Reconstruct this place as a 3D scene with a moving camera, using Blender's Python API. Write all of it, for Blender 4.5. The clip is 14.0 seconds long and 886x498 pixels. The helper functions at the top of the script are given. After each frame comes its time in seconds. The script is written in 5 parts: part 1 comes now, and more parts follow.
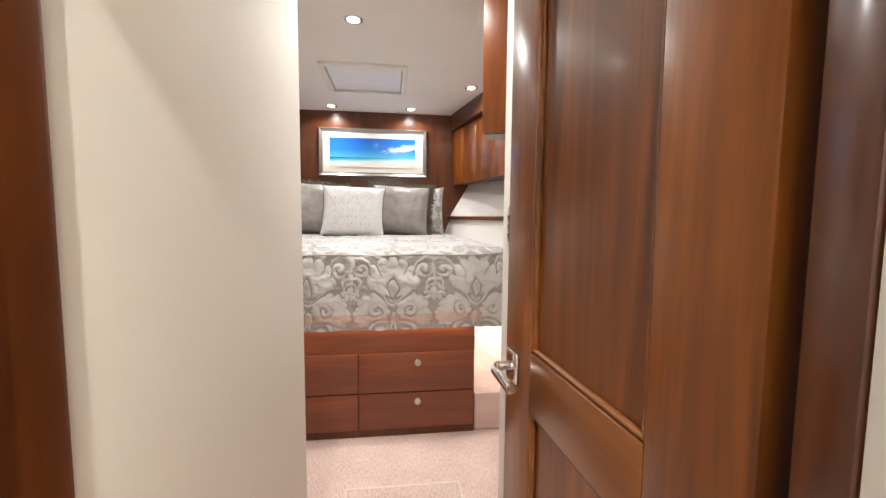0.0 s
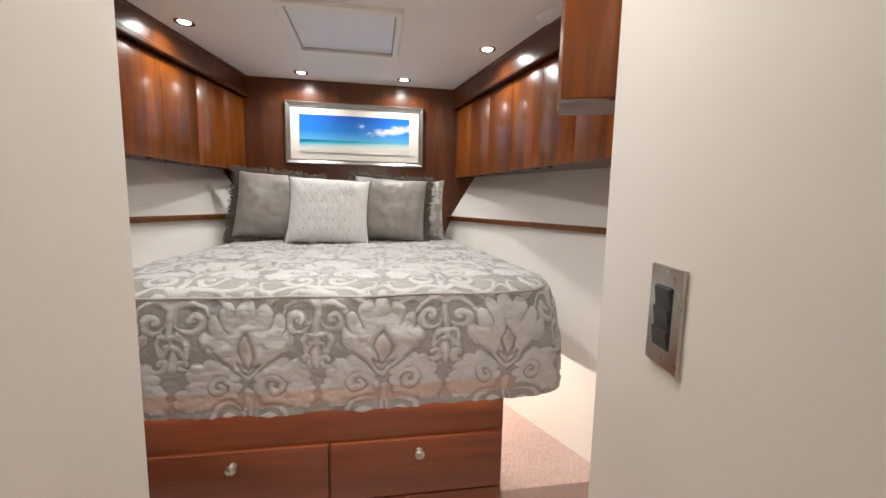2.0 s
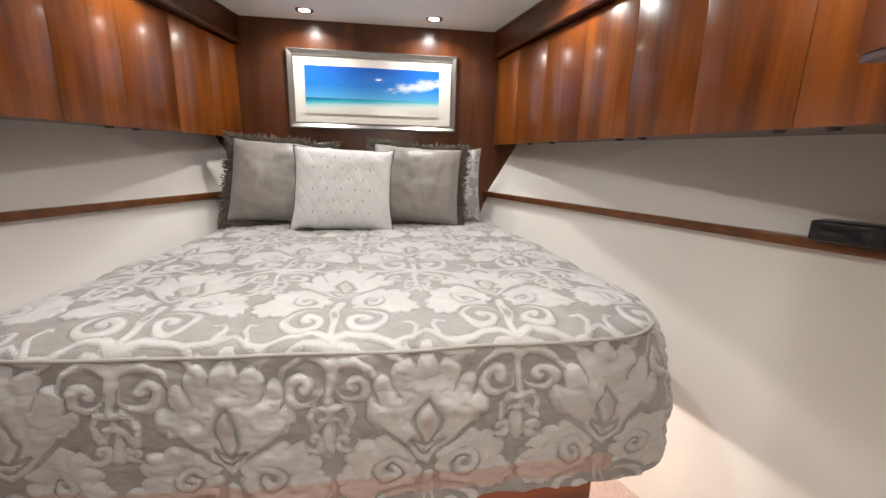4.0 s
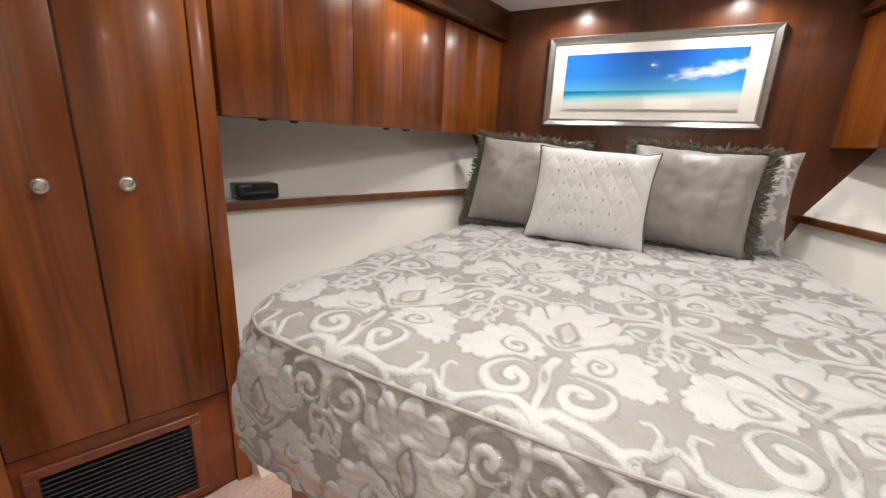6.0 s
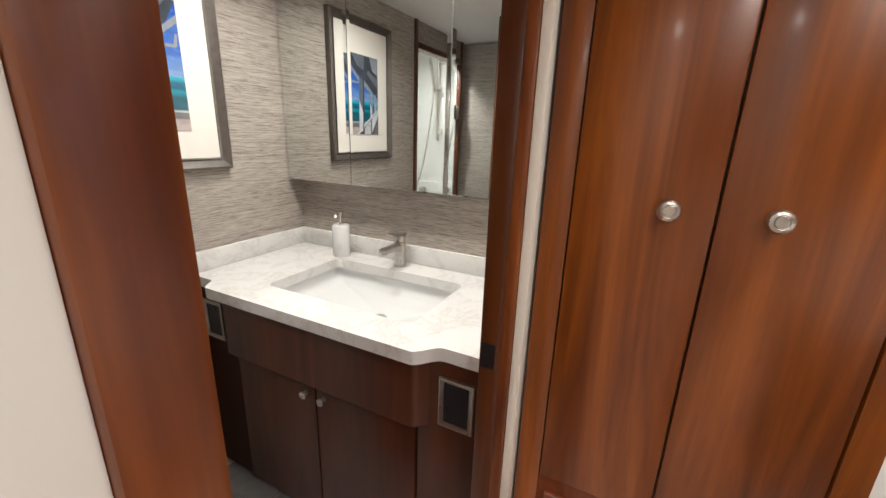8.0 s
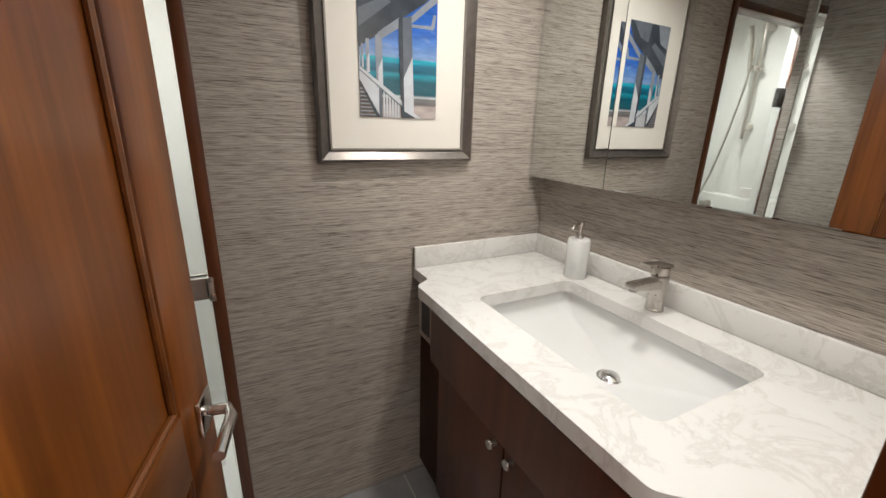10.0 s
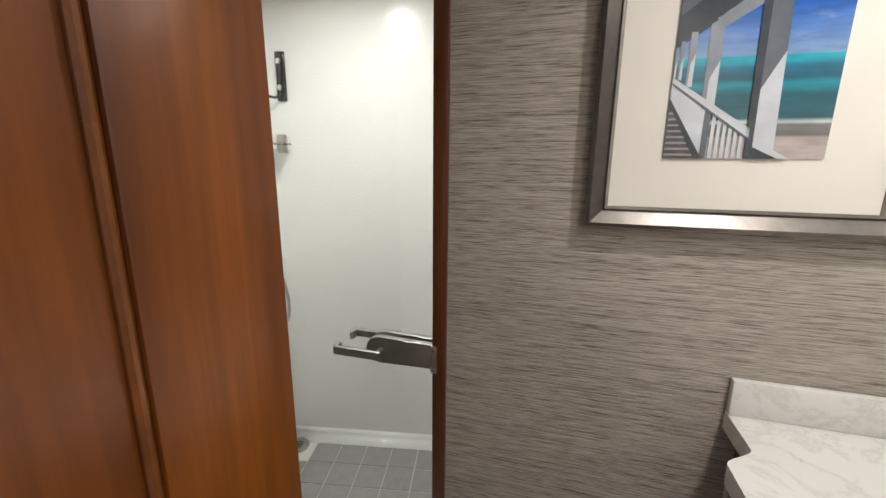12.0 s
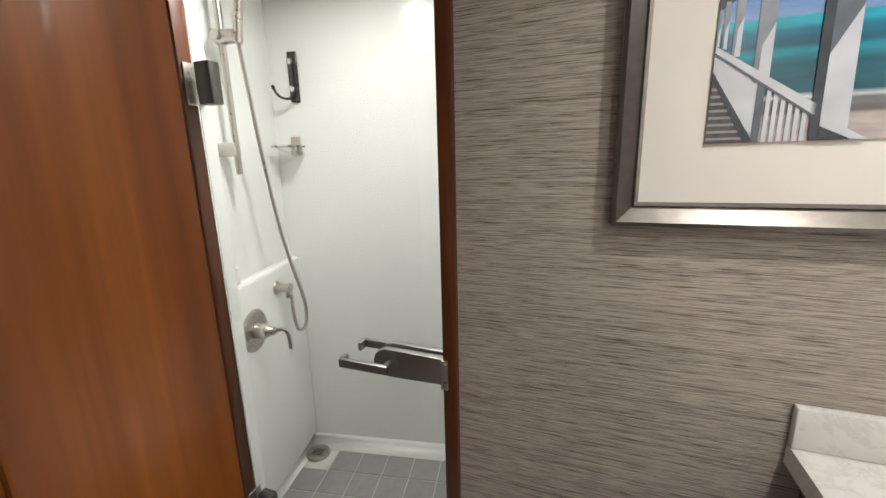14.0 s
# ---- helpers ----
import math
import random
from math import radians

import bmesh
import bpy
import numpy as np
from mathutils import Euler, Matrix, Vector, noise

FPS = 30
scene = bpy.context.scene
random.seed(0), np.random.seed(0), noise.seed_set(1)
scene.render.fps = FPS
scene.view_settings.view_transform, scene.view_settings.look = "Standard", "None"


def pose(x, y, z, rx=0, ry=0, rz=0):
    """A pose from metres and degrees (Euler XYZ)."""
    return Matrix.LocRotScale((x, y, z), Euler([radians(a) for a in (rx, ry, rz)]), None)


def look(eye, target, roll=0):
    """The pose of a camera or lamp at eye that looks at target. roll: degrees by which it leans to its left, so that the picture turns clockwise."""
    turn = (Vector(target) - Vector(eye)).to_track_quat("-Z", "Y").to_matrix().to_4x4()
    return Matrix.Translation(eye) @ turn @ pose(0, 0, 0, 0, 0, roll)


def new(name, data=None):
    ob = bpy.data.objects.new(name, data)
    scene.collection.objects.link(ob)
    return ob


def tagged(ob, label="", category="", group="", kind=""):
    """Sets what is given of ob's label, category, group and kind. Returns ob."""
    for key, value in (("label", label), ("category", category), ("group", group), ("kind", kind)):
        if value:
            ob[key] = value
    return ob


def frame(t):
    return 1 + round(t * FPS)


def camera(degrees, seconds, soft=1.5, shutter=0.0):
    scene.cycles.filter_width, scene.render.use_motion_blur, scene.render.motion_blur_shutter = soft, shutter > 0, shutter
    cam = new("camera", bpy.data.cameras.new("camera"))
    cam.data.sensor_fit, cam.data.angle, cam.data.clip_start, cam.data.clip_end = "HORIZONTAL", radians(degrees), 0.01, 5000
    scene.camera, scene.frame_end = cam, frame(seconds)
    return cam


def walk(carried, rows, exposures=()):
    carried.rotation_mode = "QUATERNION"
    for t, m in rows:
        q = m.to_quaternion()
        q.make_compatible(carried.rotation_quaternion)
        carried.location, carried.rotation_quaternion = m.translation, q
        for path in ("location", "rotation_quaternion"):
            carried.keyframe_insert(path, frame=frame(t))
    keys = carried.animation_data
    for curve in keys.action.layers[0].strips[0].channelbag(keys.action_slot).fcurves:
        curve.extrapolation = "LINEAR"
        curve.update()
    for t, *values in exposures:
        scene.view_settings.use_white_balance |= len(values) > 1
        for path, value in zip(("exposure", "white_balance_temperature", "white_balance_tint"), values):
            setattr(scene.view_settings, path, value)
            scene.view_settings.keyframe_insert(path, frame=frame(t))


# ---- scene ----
cam = camera(96.3, 14.0)
EXPOSURES = [(0, 0.42), (1, 0.12), (2, 0.0), (4.5, 0.02), (5.5, 0.03), (6.5, 0.06), (7.5, 0.38), (8.2, 0.32), (10.3, 0.1), (14, 0.06)]
W_ROOM, W_HALL, W_BATH, W_SHOWER = 4.3, 36.0, 4.8, 7.6
HINGE_U, SHOWER_Z = 0.288, -0.03
PATH = [
    (0, (0.162, -1.952, 1.111), (0.42, 0.024, 0.949), 0.5),
    (0.5, (0.165, -1.854, 1.119), (0.324, 0.135, 0.978), 1.2),
    (1, (0.151, -1.662, 1.141), (0.334, 0.327, 1.03), 1.8),
    (1.5, (0.15, -1.452, 1.188), (0.327, 0.535, 1.043), 1.6),
    (2, (0.149, -1.249, 1.217), (0.48, 0.71, 0.982), 1.2),
    (4.5, (0.088, -0.725, 1.335), (0.284, 1.207, 0.86), 1.0),
    (5, (0.11, -0.691, 1.352), (-0.008, 1.242, 0.85), 1.4),
    (5.5, (0.159, -0.638, 1.35), (-0.317, 1.235, 0.833), 2.0),
    (6, (0.071, -0.545, 1.35), (-0.784, 1.186, 0.829), 2.6),
    (6.5, (-0.032, -0.451, 1.35), (-1.324, 0.984, 0.829), 2.9),
    (7, (-0.141, -0.389, 1.36), (-1.818, 0.562, 0.828), 2.7),
    (7.5, (-0.289, -0.442, 1.344), (-2.172, -0.012, 0.823), 2.5),
    (8, (-0.409, -0.49, 1.333), (-2.323, -0.648, 0.774), 1.8),
    (8.2, (-0.432, -0.525, 1.325), (-2.321, -0.833, 0.745), 2.0),
    (10.3, (-0.813, -0.594, 1.284), (-2.11, -2.008, 0.72), 1.4),
    (10.5, (-0.855, -0.632, 1.293), (-2.024, -2.157, 0.737), 1.4),
    (11, (-0.944, -0.712, 1.306), (-1.758, -2.464, 0.789), 1.3),
    (11.5, (-1.003, -0.795, 1.306), (-1.463, -2.687, 0.849), 0.9),
    (12, (-1.035, -0.866, 1.307), (-1.25, -2.807, 0.872), 0.5),
    (12.5, (-1.074, -0.93, 1.313), (-1.106, -2.876, 0.851), -0.1),
    (13, (-1.1, -0.962, 1.306), (-1.022, -2.908, 0.848), -0.7),
    (13.5, (-1.105, -0.97, 1.295), (-1.033, -2.92, 0.854), -1.0),
    (14, (-1.092, -0.948, 1.3), (-1.149, -2.899, 0.863), -1.4),
]
walk(cam, [(t, look(eye, target, roll)) for t, eye, target, roll in PATH], EXPOSURES)

# ---- world and lamps ----
world = bpy.data.worlds.new("world")
scene.world = world
world.use_nodes = True
world.node_tree.nodes["Background"].inputs[0].default_value = (0.75, 0.85, 1.0, 1)
world.node_tree.nodes["Background"].inputs[1].default_value = 0.02

ROT = Matrix.Rotation(radians(-22), 4, "Z")      # the port side (bathroom, wardrobe) runs along this frame's axes
ID = Matrix.Identity(4)
CEIL = 2.015
# places of the recessed lamps: room in world axes, bathroom in the turned frame
# last three are added fill for corridor walls and hull sides, not known fittings
ROOM_LAMPS = [(-0.325, 1.5, 0.75), (0.327, 1.5, 0.75), (0.721, 0.872, 0.62), (-0.724, 0.86, 0.55), (-0.01, 0.0, 1.35), (0.24, -0.66, 0.85), (0.88, 0.02, 0.45), (-0.8, 0.12, 0.4)]
# bath and shower lamps are out of sight, placed to suit the brightness
BATH_LAMPS = [(-1.15, -1.6), (-1.1, -1.12)]
SHOWER_LAMPS = [(-0.02, -2.24)]
HALL_CEIL = 2.66      # the unseen companionway behind the door, raised to match the corridor wall's slanting shadow
HALL_LAMPS = [(1.1, -2.78)]


def lamp(name, x, y, z, watts, size=0.05, colour=(1.0, 0.982, 0.945), spread=150):
    data = bpy.data.lights.new(name, "AREA")
    data.shape, data.size, data.energy, data.color, data.spread = "DISK", size, watts, colour, radians(spread)
    ob = new(name, data)
    ob.matrix_world = pose(x, y, z)
    return ob


for x, y, share in ROOM_LAMPS:
    lamp("downlight_beam", x, y, CEIL - 0.012, W_ROOM * share)
for u, v in HALL_LAMPS:
    p = ROT @ Vector((u, v, 0))
    lamp("downlight_beam", p.x, p.y, HALL_CEIL - 0.012, W_HALL)
for (u, v), share in zip(BATH_LAMPS, (1.1, 0.8)):
    p = ROT @ Vector((u, v, 0))
    lamp("downlight_beam", p.x, p.y, CEIL - 0.012, W_BATH * share, colour=(1.0, 0.968, 0.91))
for u, v in SHOWER_LAMPS:
    p = ROT @ Vector((u, v, 0))
    lamp("downlight_beam", p.x, p.y, CEIL - 0.012, W_SHOWER, 0.09, colour=(1.0, 0.99, 0.95), spread=165)


# courtesy strips under the overhang of the bed
def strip(x, y, z, length, watts, turn, tilt):
    data = bpy.data.lights.new("strip_glow", "AREA")
    data.shape, data.size, data.size_y, data.energy, data.color = "RECTANGLE", length, 0.012, watts, (1.0, 0.86, 0.74)
    new("strip_glow", data).matrix_world = pose(x, y, z, 0, 0, turn) @ pose(0, 0, 0, tilt, 0, 0)


strip(0.0, -0.008, 0.575, 1.1, 0.8, 0, 0)
strip(0.612, 0.62, 0.60, 1.1, 4.4, 90, -35)
strip(-0.612, 0.62, 0.60, 1.1, 3.0, 90, 35)

# ---- materials ----
def material(name):
    m = bpy.data.materials.new(name)
    m.use_nodes = True
    nt = m.node_tree
    return m, nt, nt.nodes["Principled BSDF"]


def node(nt, kind, **values):
    n = nt.nodes.new(kind)
    for key, value in values.items():
        n.inputs[int(key[1:])].default_value = value
    return n


def coords(nt, scale=(1, 1, 1), space="Object"):
    tc = nt.nodes.new("ShaderNodeTexCoord")
    mp = nt.nodes.new("ShaderNodeMapping")
    mp.inputs["Scale"].default_value = scale
    nt.links.new(tc.outputs[space], mp.inputs["Vector"])
    return mp.outputs[0]


def noise_tex(nt, vec, scale, detail=4.0, rough=0.55, distortion=0.0):
    n = nt.nodes.new("ShaderNodeTexNoise")
    n.inputs["Scale"].default_value, n.inputs["Detail"].default_value = scale, detail
    n.inputs["Roughness"].default_value, n.inputs["Distortion"].default_value = rough, distortion
    nt.links.new(vec, n.inputs["Vector"])
    return n.outputs["Fac"]


def ramp(nt, fac, stops):
    r = nt.nodes.new("ShaderNodeValToRGB")
    while len(r.color_ramp.elements) < len(stops):
        r.color_ramp.elements.new(0.5)
    for e, (at, col) in zip(r.color_ramp.elements, stops):
        e.position, e.color = at, (*col, 1)
    nt.links.new(fac, r.inputs[0])
    return r.outputs[0]


def maths(nt, op, a, b=None, c=None):
    n = nt.nodes.new("ShaderNodeMath")
    n.operation = op
    for k, value in enumerate((a, b, c)):
        if value is None:
            continue
        if isinstance(value, (int, float)):
            n.inputs[k].default_value = value
        else:
            nt.links.new(value, n.inputs[k])
    return n.outputs[0]


def mix(nt, fac, a, b, blend="MIX"):
    n = nt.nodes.new("ShaderNodeMix")
    n.data_type, n.blend_type = "RGBA", blend
    for key, value in ((0, fac), (6, a), (7, b)):
        if isinstance(value, (int, float)):
            n.inputs[key].default_value = value
        elif isinstance(value, tuple):
            n.inputs[key].default_value = (*value, 1)
        else:
            nt.links.new(value, n.inputs[key])
    return n.outputs[2]


def bump(nt, b, height, strength, distance=0.002):
    n = nt.nodes.new("ShaderNodeBump")
    n.inputs["Strength"].default_value, n.inputs["Distance"].default_value = strength, distance
    nt.links.new(height, n.inputs["Height"])
    nt.links.new(n.outputs[0], b.inputs["Normal"])


def wood(name, dark, light, rough=0.33, coat=0.16, axis=2, fine=1.0):
    """Varnished cherry: long soft figure and fine pores along one axis."""
    m, nt, b = material(name)
    s1, s2 = [7.0, 7.0, 7.0], [80.0, 80.0, 80.0]
    s1[axis], s2[axis] = 0.65, 2.5
    info = nt.nodes.new("ShaderNodeObjectInfo")
    tc = nt.nodes.new("ShaderNodeTexCoord")
    shift = nt.nodes.new("ShaderNodeVectorMath")
    shift.operation = "MULTIPLY_ADD"
    comb = nt.nodes.new("ShaderNodeCombineXYZ")
    for k in range(3):
        nt.links.new(info.outputs["Random"], comb.inputs[k])
    shift.inputs[1].default_value = (7, 5, 3)
    nt.links.new(comb.outputs[0], shift.inputs[0])
    nt.links.new(tc.outputs["Object"], shift.inputs[2])
    outs = []
    for s in (s1, s2):
        mp = nt.nodes.new("ShaderNodeMapping")
        mp.inputs["Scale"].default_value = s
        nt.links.new(shift.outputs[0], mp.inputs["Vector"])
        outs.append(mp.outputs[0])
    figure = noise_tex(nt, outs[0], 1.0, 4.0, 0.58, 1.8)
    pores = noise_tex(nt, outs[1], 1.0, 3.0, 0.6)
    col = ramp(nt, figure, [(0.3, dark), (0.55, tuple((p + q) / 2 for p, q in zip(dark, light))), (0.75, light)])
    grey = ramp(nt, pores, [(0.3, (0.66, 0.6, 0.56)), (0.62, (1, 1, 1))])
    col = mix(nt, 0.4 * fine, col, grey, "MULTIPLY")
    # veneer leaves side by side, each a little lighter or darker
    sep = nt.nodes.new("ShaderNodeSeparateXYZ")
    nt.links.new(shift.outputs[0], sep.inputs[0])
    others = [k for k in range(3) if k != axis]
    across = maths(nt, "ADD", maths(nt, "MULTIPLY", sep.outputs[others[0]], 0.83), sep.outputs[others[1]])
    across = maths(nt, "ADD", across, maths(nt, "MULTIPLY", figure, 0.02))
    leaf = nt.nodes.new("ShaderNodeTexWhiteNoise")
    leaf.noise_dimensions = "1D"
    nt.links.new(maths(nt, "FLOOR", maths(nt, "MULTIPLY", across, 8.5)), leaf.inputs["W"])
    bands = ramp(nt, leaf.outputs["Value"], [(0.0, (0.74, 0.72, 0.7)), (0.5, (1, 1, 1)), (1.0, (1.22, 1.24, 1.26))])
    col = mix(nt, 0.42, col, bands, "MULTIPLY")
    tone = ramp(nt, info.outputs["Random"], [(0.0, (0.93, 0.91, 0.9)), (1.0, (1.06, 1.05, 1.03))])
    col = mix(nt, 1.0, col, tone, "MULTIPLY")
    nt.links.new(col, b.inputs["Base Color"])
    b.inputs["Roughness"].default_value = rough
    b.inputs["Coat Weight"].default_value, b.inputs["Coat Roughness"].default_value = coat, 0.12
    bump(nt, b, pores, 0.06, 0.001)
    return m


def plain(name, colour, rough=0.5, metal=0.0, vary=0.06, scale=6.0, grain=0.08, fine=300.0, coat=0.0):
    """Paint, plastic or metal with faint cloudiness and a fine grain in its relief."""
    m, nt, b = material(name)
    vec = coords(nt)
    big = noise_tex(nt, vec, scale, 3.0)
    low = tuple(c * (1 - vary) for c in colour)
    high = tuple(min(1, c * (1 + vary)) for c in colour)
    nt.links.new(ramp(nt, big, [(0.3, low), (0.7, high)]), b.inputs["Base Color"])
    b.inputs["Metallic"].default_value = metal
    rr = ramp(nt, noise_tex(nt, vec, scale * 3, 3.0), [(0.3, (rough * 0.88,) * 3), (0.7, (min(1, rough * 1.12),) * 3)])
    nt.links.new(rr, b.inputs["Roughness"])
    b.inputs["Coat Weight"].default_value = coat
    if grain:
        bump(nt, b, noise_tex(nt, vec, fine, 2.0), grain, 0.001)
    return m


CHERRY = wood("cherry", (0.125, 0.0275, 0.004), (0.385, 0.11, 0.0125), 0.3)
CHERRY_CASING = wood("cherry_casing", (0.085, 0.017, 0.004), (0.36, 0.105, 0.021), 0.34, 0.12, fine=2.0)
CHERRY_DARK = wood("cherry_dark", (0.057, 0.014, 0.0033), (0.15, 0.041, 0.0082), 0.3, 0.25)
CHERRY_RED = wood("cherry_red", (0.15, 0.037, 0.0125), (0.28, 0.077, 0.026), 0.34, 0.25, axis=0)
CHERRY_RAIL = wood("cherry_rail", (0.1, 0.03, 0.0065), (0.25, 0.085, 0.015), 0.32, 0.2, axis=0)
CHERRY_DOOR = wood("cherry_door", (0.092, 0.0235, 0.004), (0.32, 0.102, 0.0145), 0.32, 0.1, fine=2.0)
MAHOGANY = wood("mahogany", (0.045, 0.0105, 0.0035), (0.115, 0.03, 0.009), 0.36, 0.1)
CREAM = plain("cream_wall", (0.76, 0.725, 0.665), 0.68, vary=0.025, scale=2.0, grain=0.12, fine=220)
LINER = plain("hull_liner", (0.82, 0.79, 0.742), 0.6, vary=0.03, scale=1.5, grain=0.15, fine=160)
HEADLINER = plain("headliner", (0.8, 0.77, 0.74), 0.7, vary=0.03, scale=2.0, grain=0.12, fine=180)
WHITE = plain("white_trim", (0.8, 0.78, 0.75), 0.35, vary=0.02)
EDGE_CREAM = plain("edge_cream", (0.82, 0.77, 0.68), 0.4, vary=0.02, scale=2.0, grain=0.0)
GEL = plain("shower_gelcoat", (0.83, 0.835, 0.81), 0.22, vary=0.02, scale=2.0, grain=0.02, fine=30, coat=0.3)
CHROME = plain("chrome", (0.75, 0.74, 0.72), 0.12, 1.0, vary=0.03, grain=0.0)
NICKEL = plain("brushed_nickel", (0.52, 0.49, 0.45), 0.3, 1.0, vary=0.06, scale=30, grain=0.1, fine=500)
DARK_CHROME = plain("dark_chrome", (0.07, 0.07, 0.072), 0.16, 0.7, vary=0.05, grain=0.0)
SATIN_DARK = plain("satin_gunmetal", (0.34, 0.33, 0.31), 0.4, 1.0, vary=0.06, grain=0.05)
GUNMETAL = plain("dark_gunmetal", (0.13, 0.128, 0.122), 0.32, 0.9, vary=0.06, grain=0.03)
BLACK = plain("black_plastic", (0.012, 0.012, 0.014), 0.3, vary=0.15, grain=0.05)
SWITCH_GREY = plain("switch_rocker", (0.035, 0.037, 0.04), 0.35, vary=0.1)
VENT_GREY = plain("vent_louvre", (0.11, 0.116, 0.125), 0.42, 0.2, vary=0.08)
PORCELAIN = plain("porcelain", (0.69, 0.695, 0.69), 0.08, vary=0.015, grain=0.0, coat=0.4)
GREY_TILE = plain("grey_tile", (0.29, 0.285, 0.28), 0.45, vary=0.09, scale=18, grain=0.2, fine=120)
GROUT = plain("pale_grout", (0.66, 0.65, 0.62), 0.8, vary=0.05, scale=20)
SILVER_FRAME = plain("silver_frame", (0.36, 0.34, 0.32), 0.34, 0.85, vary=0.1, scale=40, grain=0.2, fine=150)
PEWTER_FRAME = plain("pewter_frame", (0.2, 0.18, 0.165), 0.36, 0.8, vary=0.12, scale=40, grain=0.25, fine=150)
MATBOARD = plain("mat_board", (0.78, 0.745, 0.685), 0.85, vary=0.02, grain=0.1)
def satin():
    """Grey satin with soft drawn wrinkles and a faint sheen."""
    m, nt, b = material("grey_satin")
    crease = noise_tex(nt, coords(nt, (7, 7, 3)), 1.0, 4.0, 0.55, 2.2)
    thread = noise_tex(nt, coords(nt, (60, 60, 500)), 1.0, 2.0)
    # shade of the wrinkles put into the colour: darker where they sink
    col = ramp(nt, crease, [(0.3, (0.245, 0.222, 0.203)), (0.7, (0.34, 0.315, 0.29))])
    nt.links.new(mix(nt, 0.3, col, ramp(nt, thread, [(0.3, (0.8, 0.8, 0.8)), (0.7, (1.1, 1.1, 1.1))]), "MULTIPLY"), b.inputs["Base Color"])
    b.inputs["Roughness"].default_value = 0.44
    b.inputs["Sheen Weight"].default_value = 0.2
    bump(nt, b, crease, 0.22, 0.02)
    return m


GREY_SATIN = satin()
FRINGE = plain("fringe_yarn", (0.125, 0.108, 0.085), 0.85, vary=0.3, scale=60, grain=0.3)
TUFT = plain("tuft_thread", (0.4, 0.375, 0.34), 0.6, vary=0.1)
DARK_CORD = plain("dark_cord", (0.12, 0.108, 0.096), 0.6, vary=0.1, scale=80)
PIPING = plain("piping_cord", (0.42, 0.395, 0.365), 0.6, vary=0.08, scale=80)


def emitter(name, colour, strength):
    m, nt, b = material(name)
    b.inputs["Emission Color"].default_value = (*colour, 1)
    b.inputs["Emission Strength"].default_value = strength
    return m


LAMP_GLOW = emitter("lamp_lens", (1.0, 0.93, 0.82), 30.0)


def mirror_glass():
    m, nt, b = material("mirror")
    b.inputs["Base Color"].default_value = (0.78, 0.8, 0.79, 1)
    b.inputs["Metallic"].default_value, b.inputs["Roughness"].default_value = 1.0, 0.015
    return m


def clear_glass(name="clear_glass", tint=(0.97, 0.99, 0.98)):
    m, nt, b = material(name)
    b.inputs["Base Color"].default_value = (*tint, 1)
    b.inputs["Roughness"].default_value, b.inputs["IOR"].default_value = 0.0, 1.45
    b.inputs["Transmission Weight"].default_value = 1.0
    return m


MIRROR = mirror_glass()
GLASS = clear_glass()


def carpet():
    m, nt, b = material("carpet")
    tuft = noise_tex(nt, coords(nt, (260, 45, 200)), 1.0, 2.0, 0.7)
    cloud = noise_tex(nt, coords(nt), 5.0, 4.0)
    col = ramp(nt, tuft, [(0.28, (0.46, 0.315, 0.275)), (0.5, (0.65, 0.49, 0.44)), (0.75, (0.8, 0.65, 0.595))])
    shade = ramp(nt, cloud, [(0.3, (0.88, 0.86, 0.85)), (0.7, (1.05, 1.05, 1.05))])
    nt.links.new(mix(nt, 1.0, col, shade, "MULTIPLY"), b.inputs["Base Color"])
    b.inputs["Roughness"].default_value = 0.95
    b.inputs["Sheen Weight"].default_value = 0.3
    bump(nt, b, tuft, 0.7, 0.004)
    return m


CARPET = carpet()


def grasscloth():
    m, nt, b = material("grasscloth")
    vec = coords(nt, (20.0, 20.0, 780.0))
    a = noise_tex(nt, vec, 1.0, 3.0, 0.6, 0.15)
    c = noise_tex(nt, coords(nt, (4.0, 4.0, 330.0)), 1.0, 2.0, 0.5, 0.1)
    both = maths(nt, "ADD", maths(nt, "MULTIPLY", a, 0.68), maths(nt, "MULTIPLY", c, 0.32))
    col = ramp(nt, both, [(0.38, (0.1, 0.083, 0.07)), (0.455, (0.3, 0.26, 0.225)), (0.57, (0.47, 0.42, 0.372))])
    nt.links.new(col, b.inputs["Base Color"])
    b.inputs["Roughness"].default_value = 0.62
    bump(nt, b, both, 0.85, 0.003)
    return m


GRASS = grasscloth()


def quartz():
    m, nt, b = material("quartz")
    vec = coords(nt)
    vein = noise_tex(nt, vec, 7.0, 8.0, 0.66, 0.7)
    spot = noise_tex(nt, vec, 42.0, 4.0, 0.6, 0.5)
    veins = ramp(nt, vein, [(0.45, (0.68, 0.67, 0.65)), (0.49, (0.6, 0.585, 0.56)), (0.53, (0.69, 0.68, 0.66)), (0.8, (0.71, 0.7, 0.685))])
    spots = ramp(nt, spot, [(0.26, (0.86, 0.85, 0.84)), (0.36, (1, 1, 1))])
    nt.links.new(mix(nt, 1.0, veins, spots, "MULTIPLY"), b.inputs["Base Color"])
    b.inputs["Roughness"].default_value = 0.16
    return m


QUARTZ = quartz()


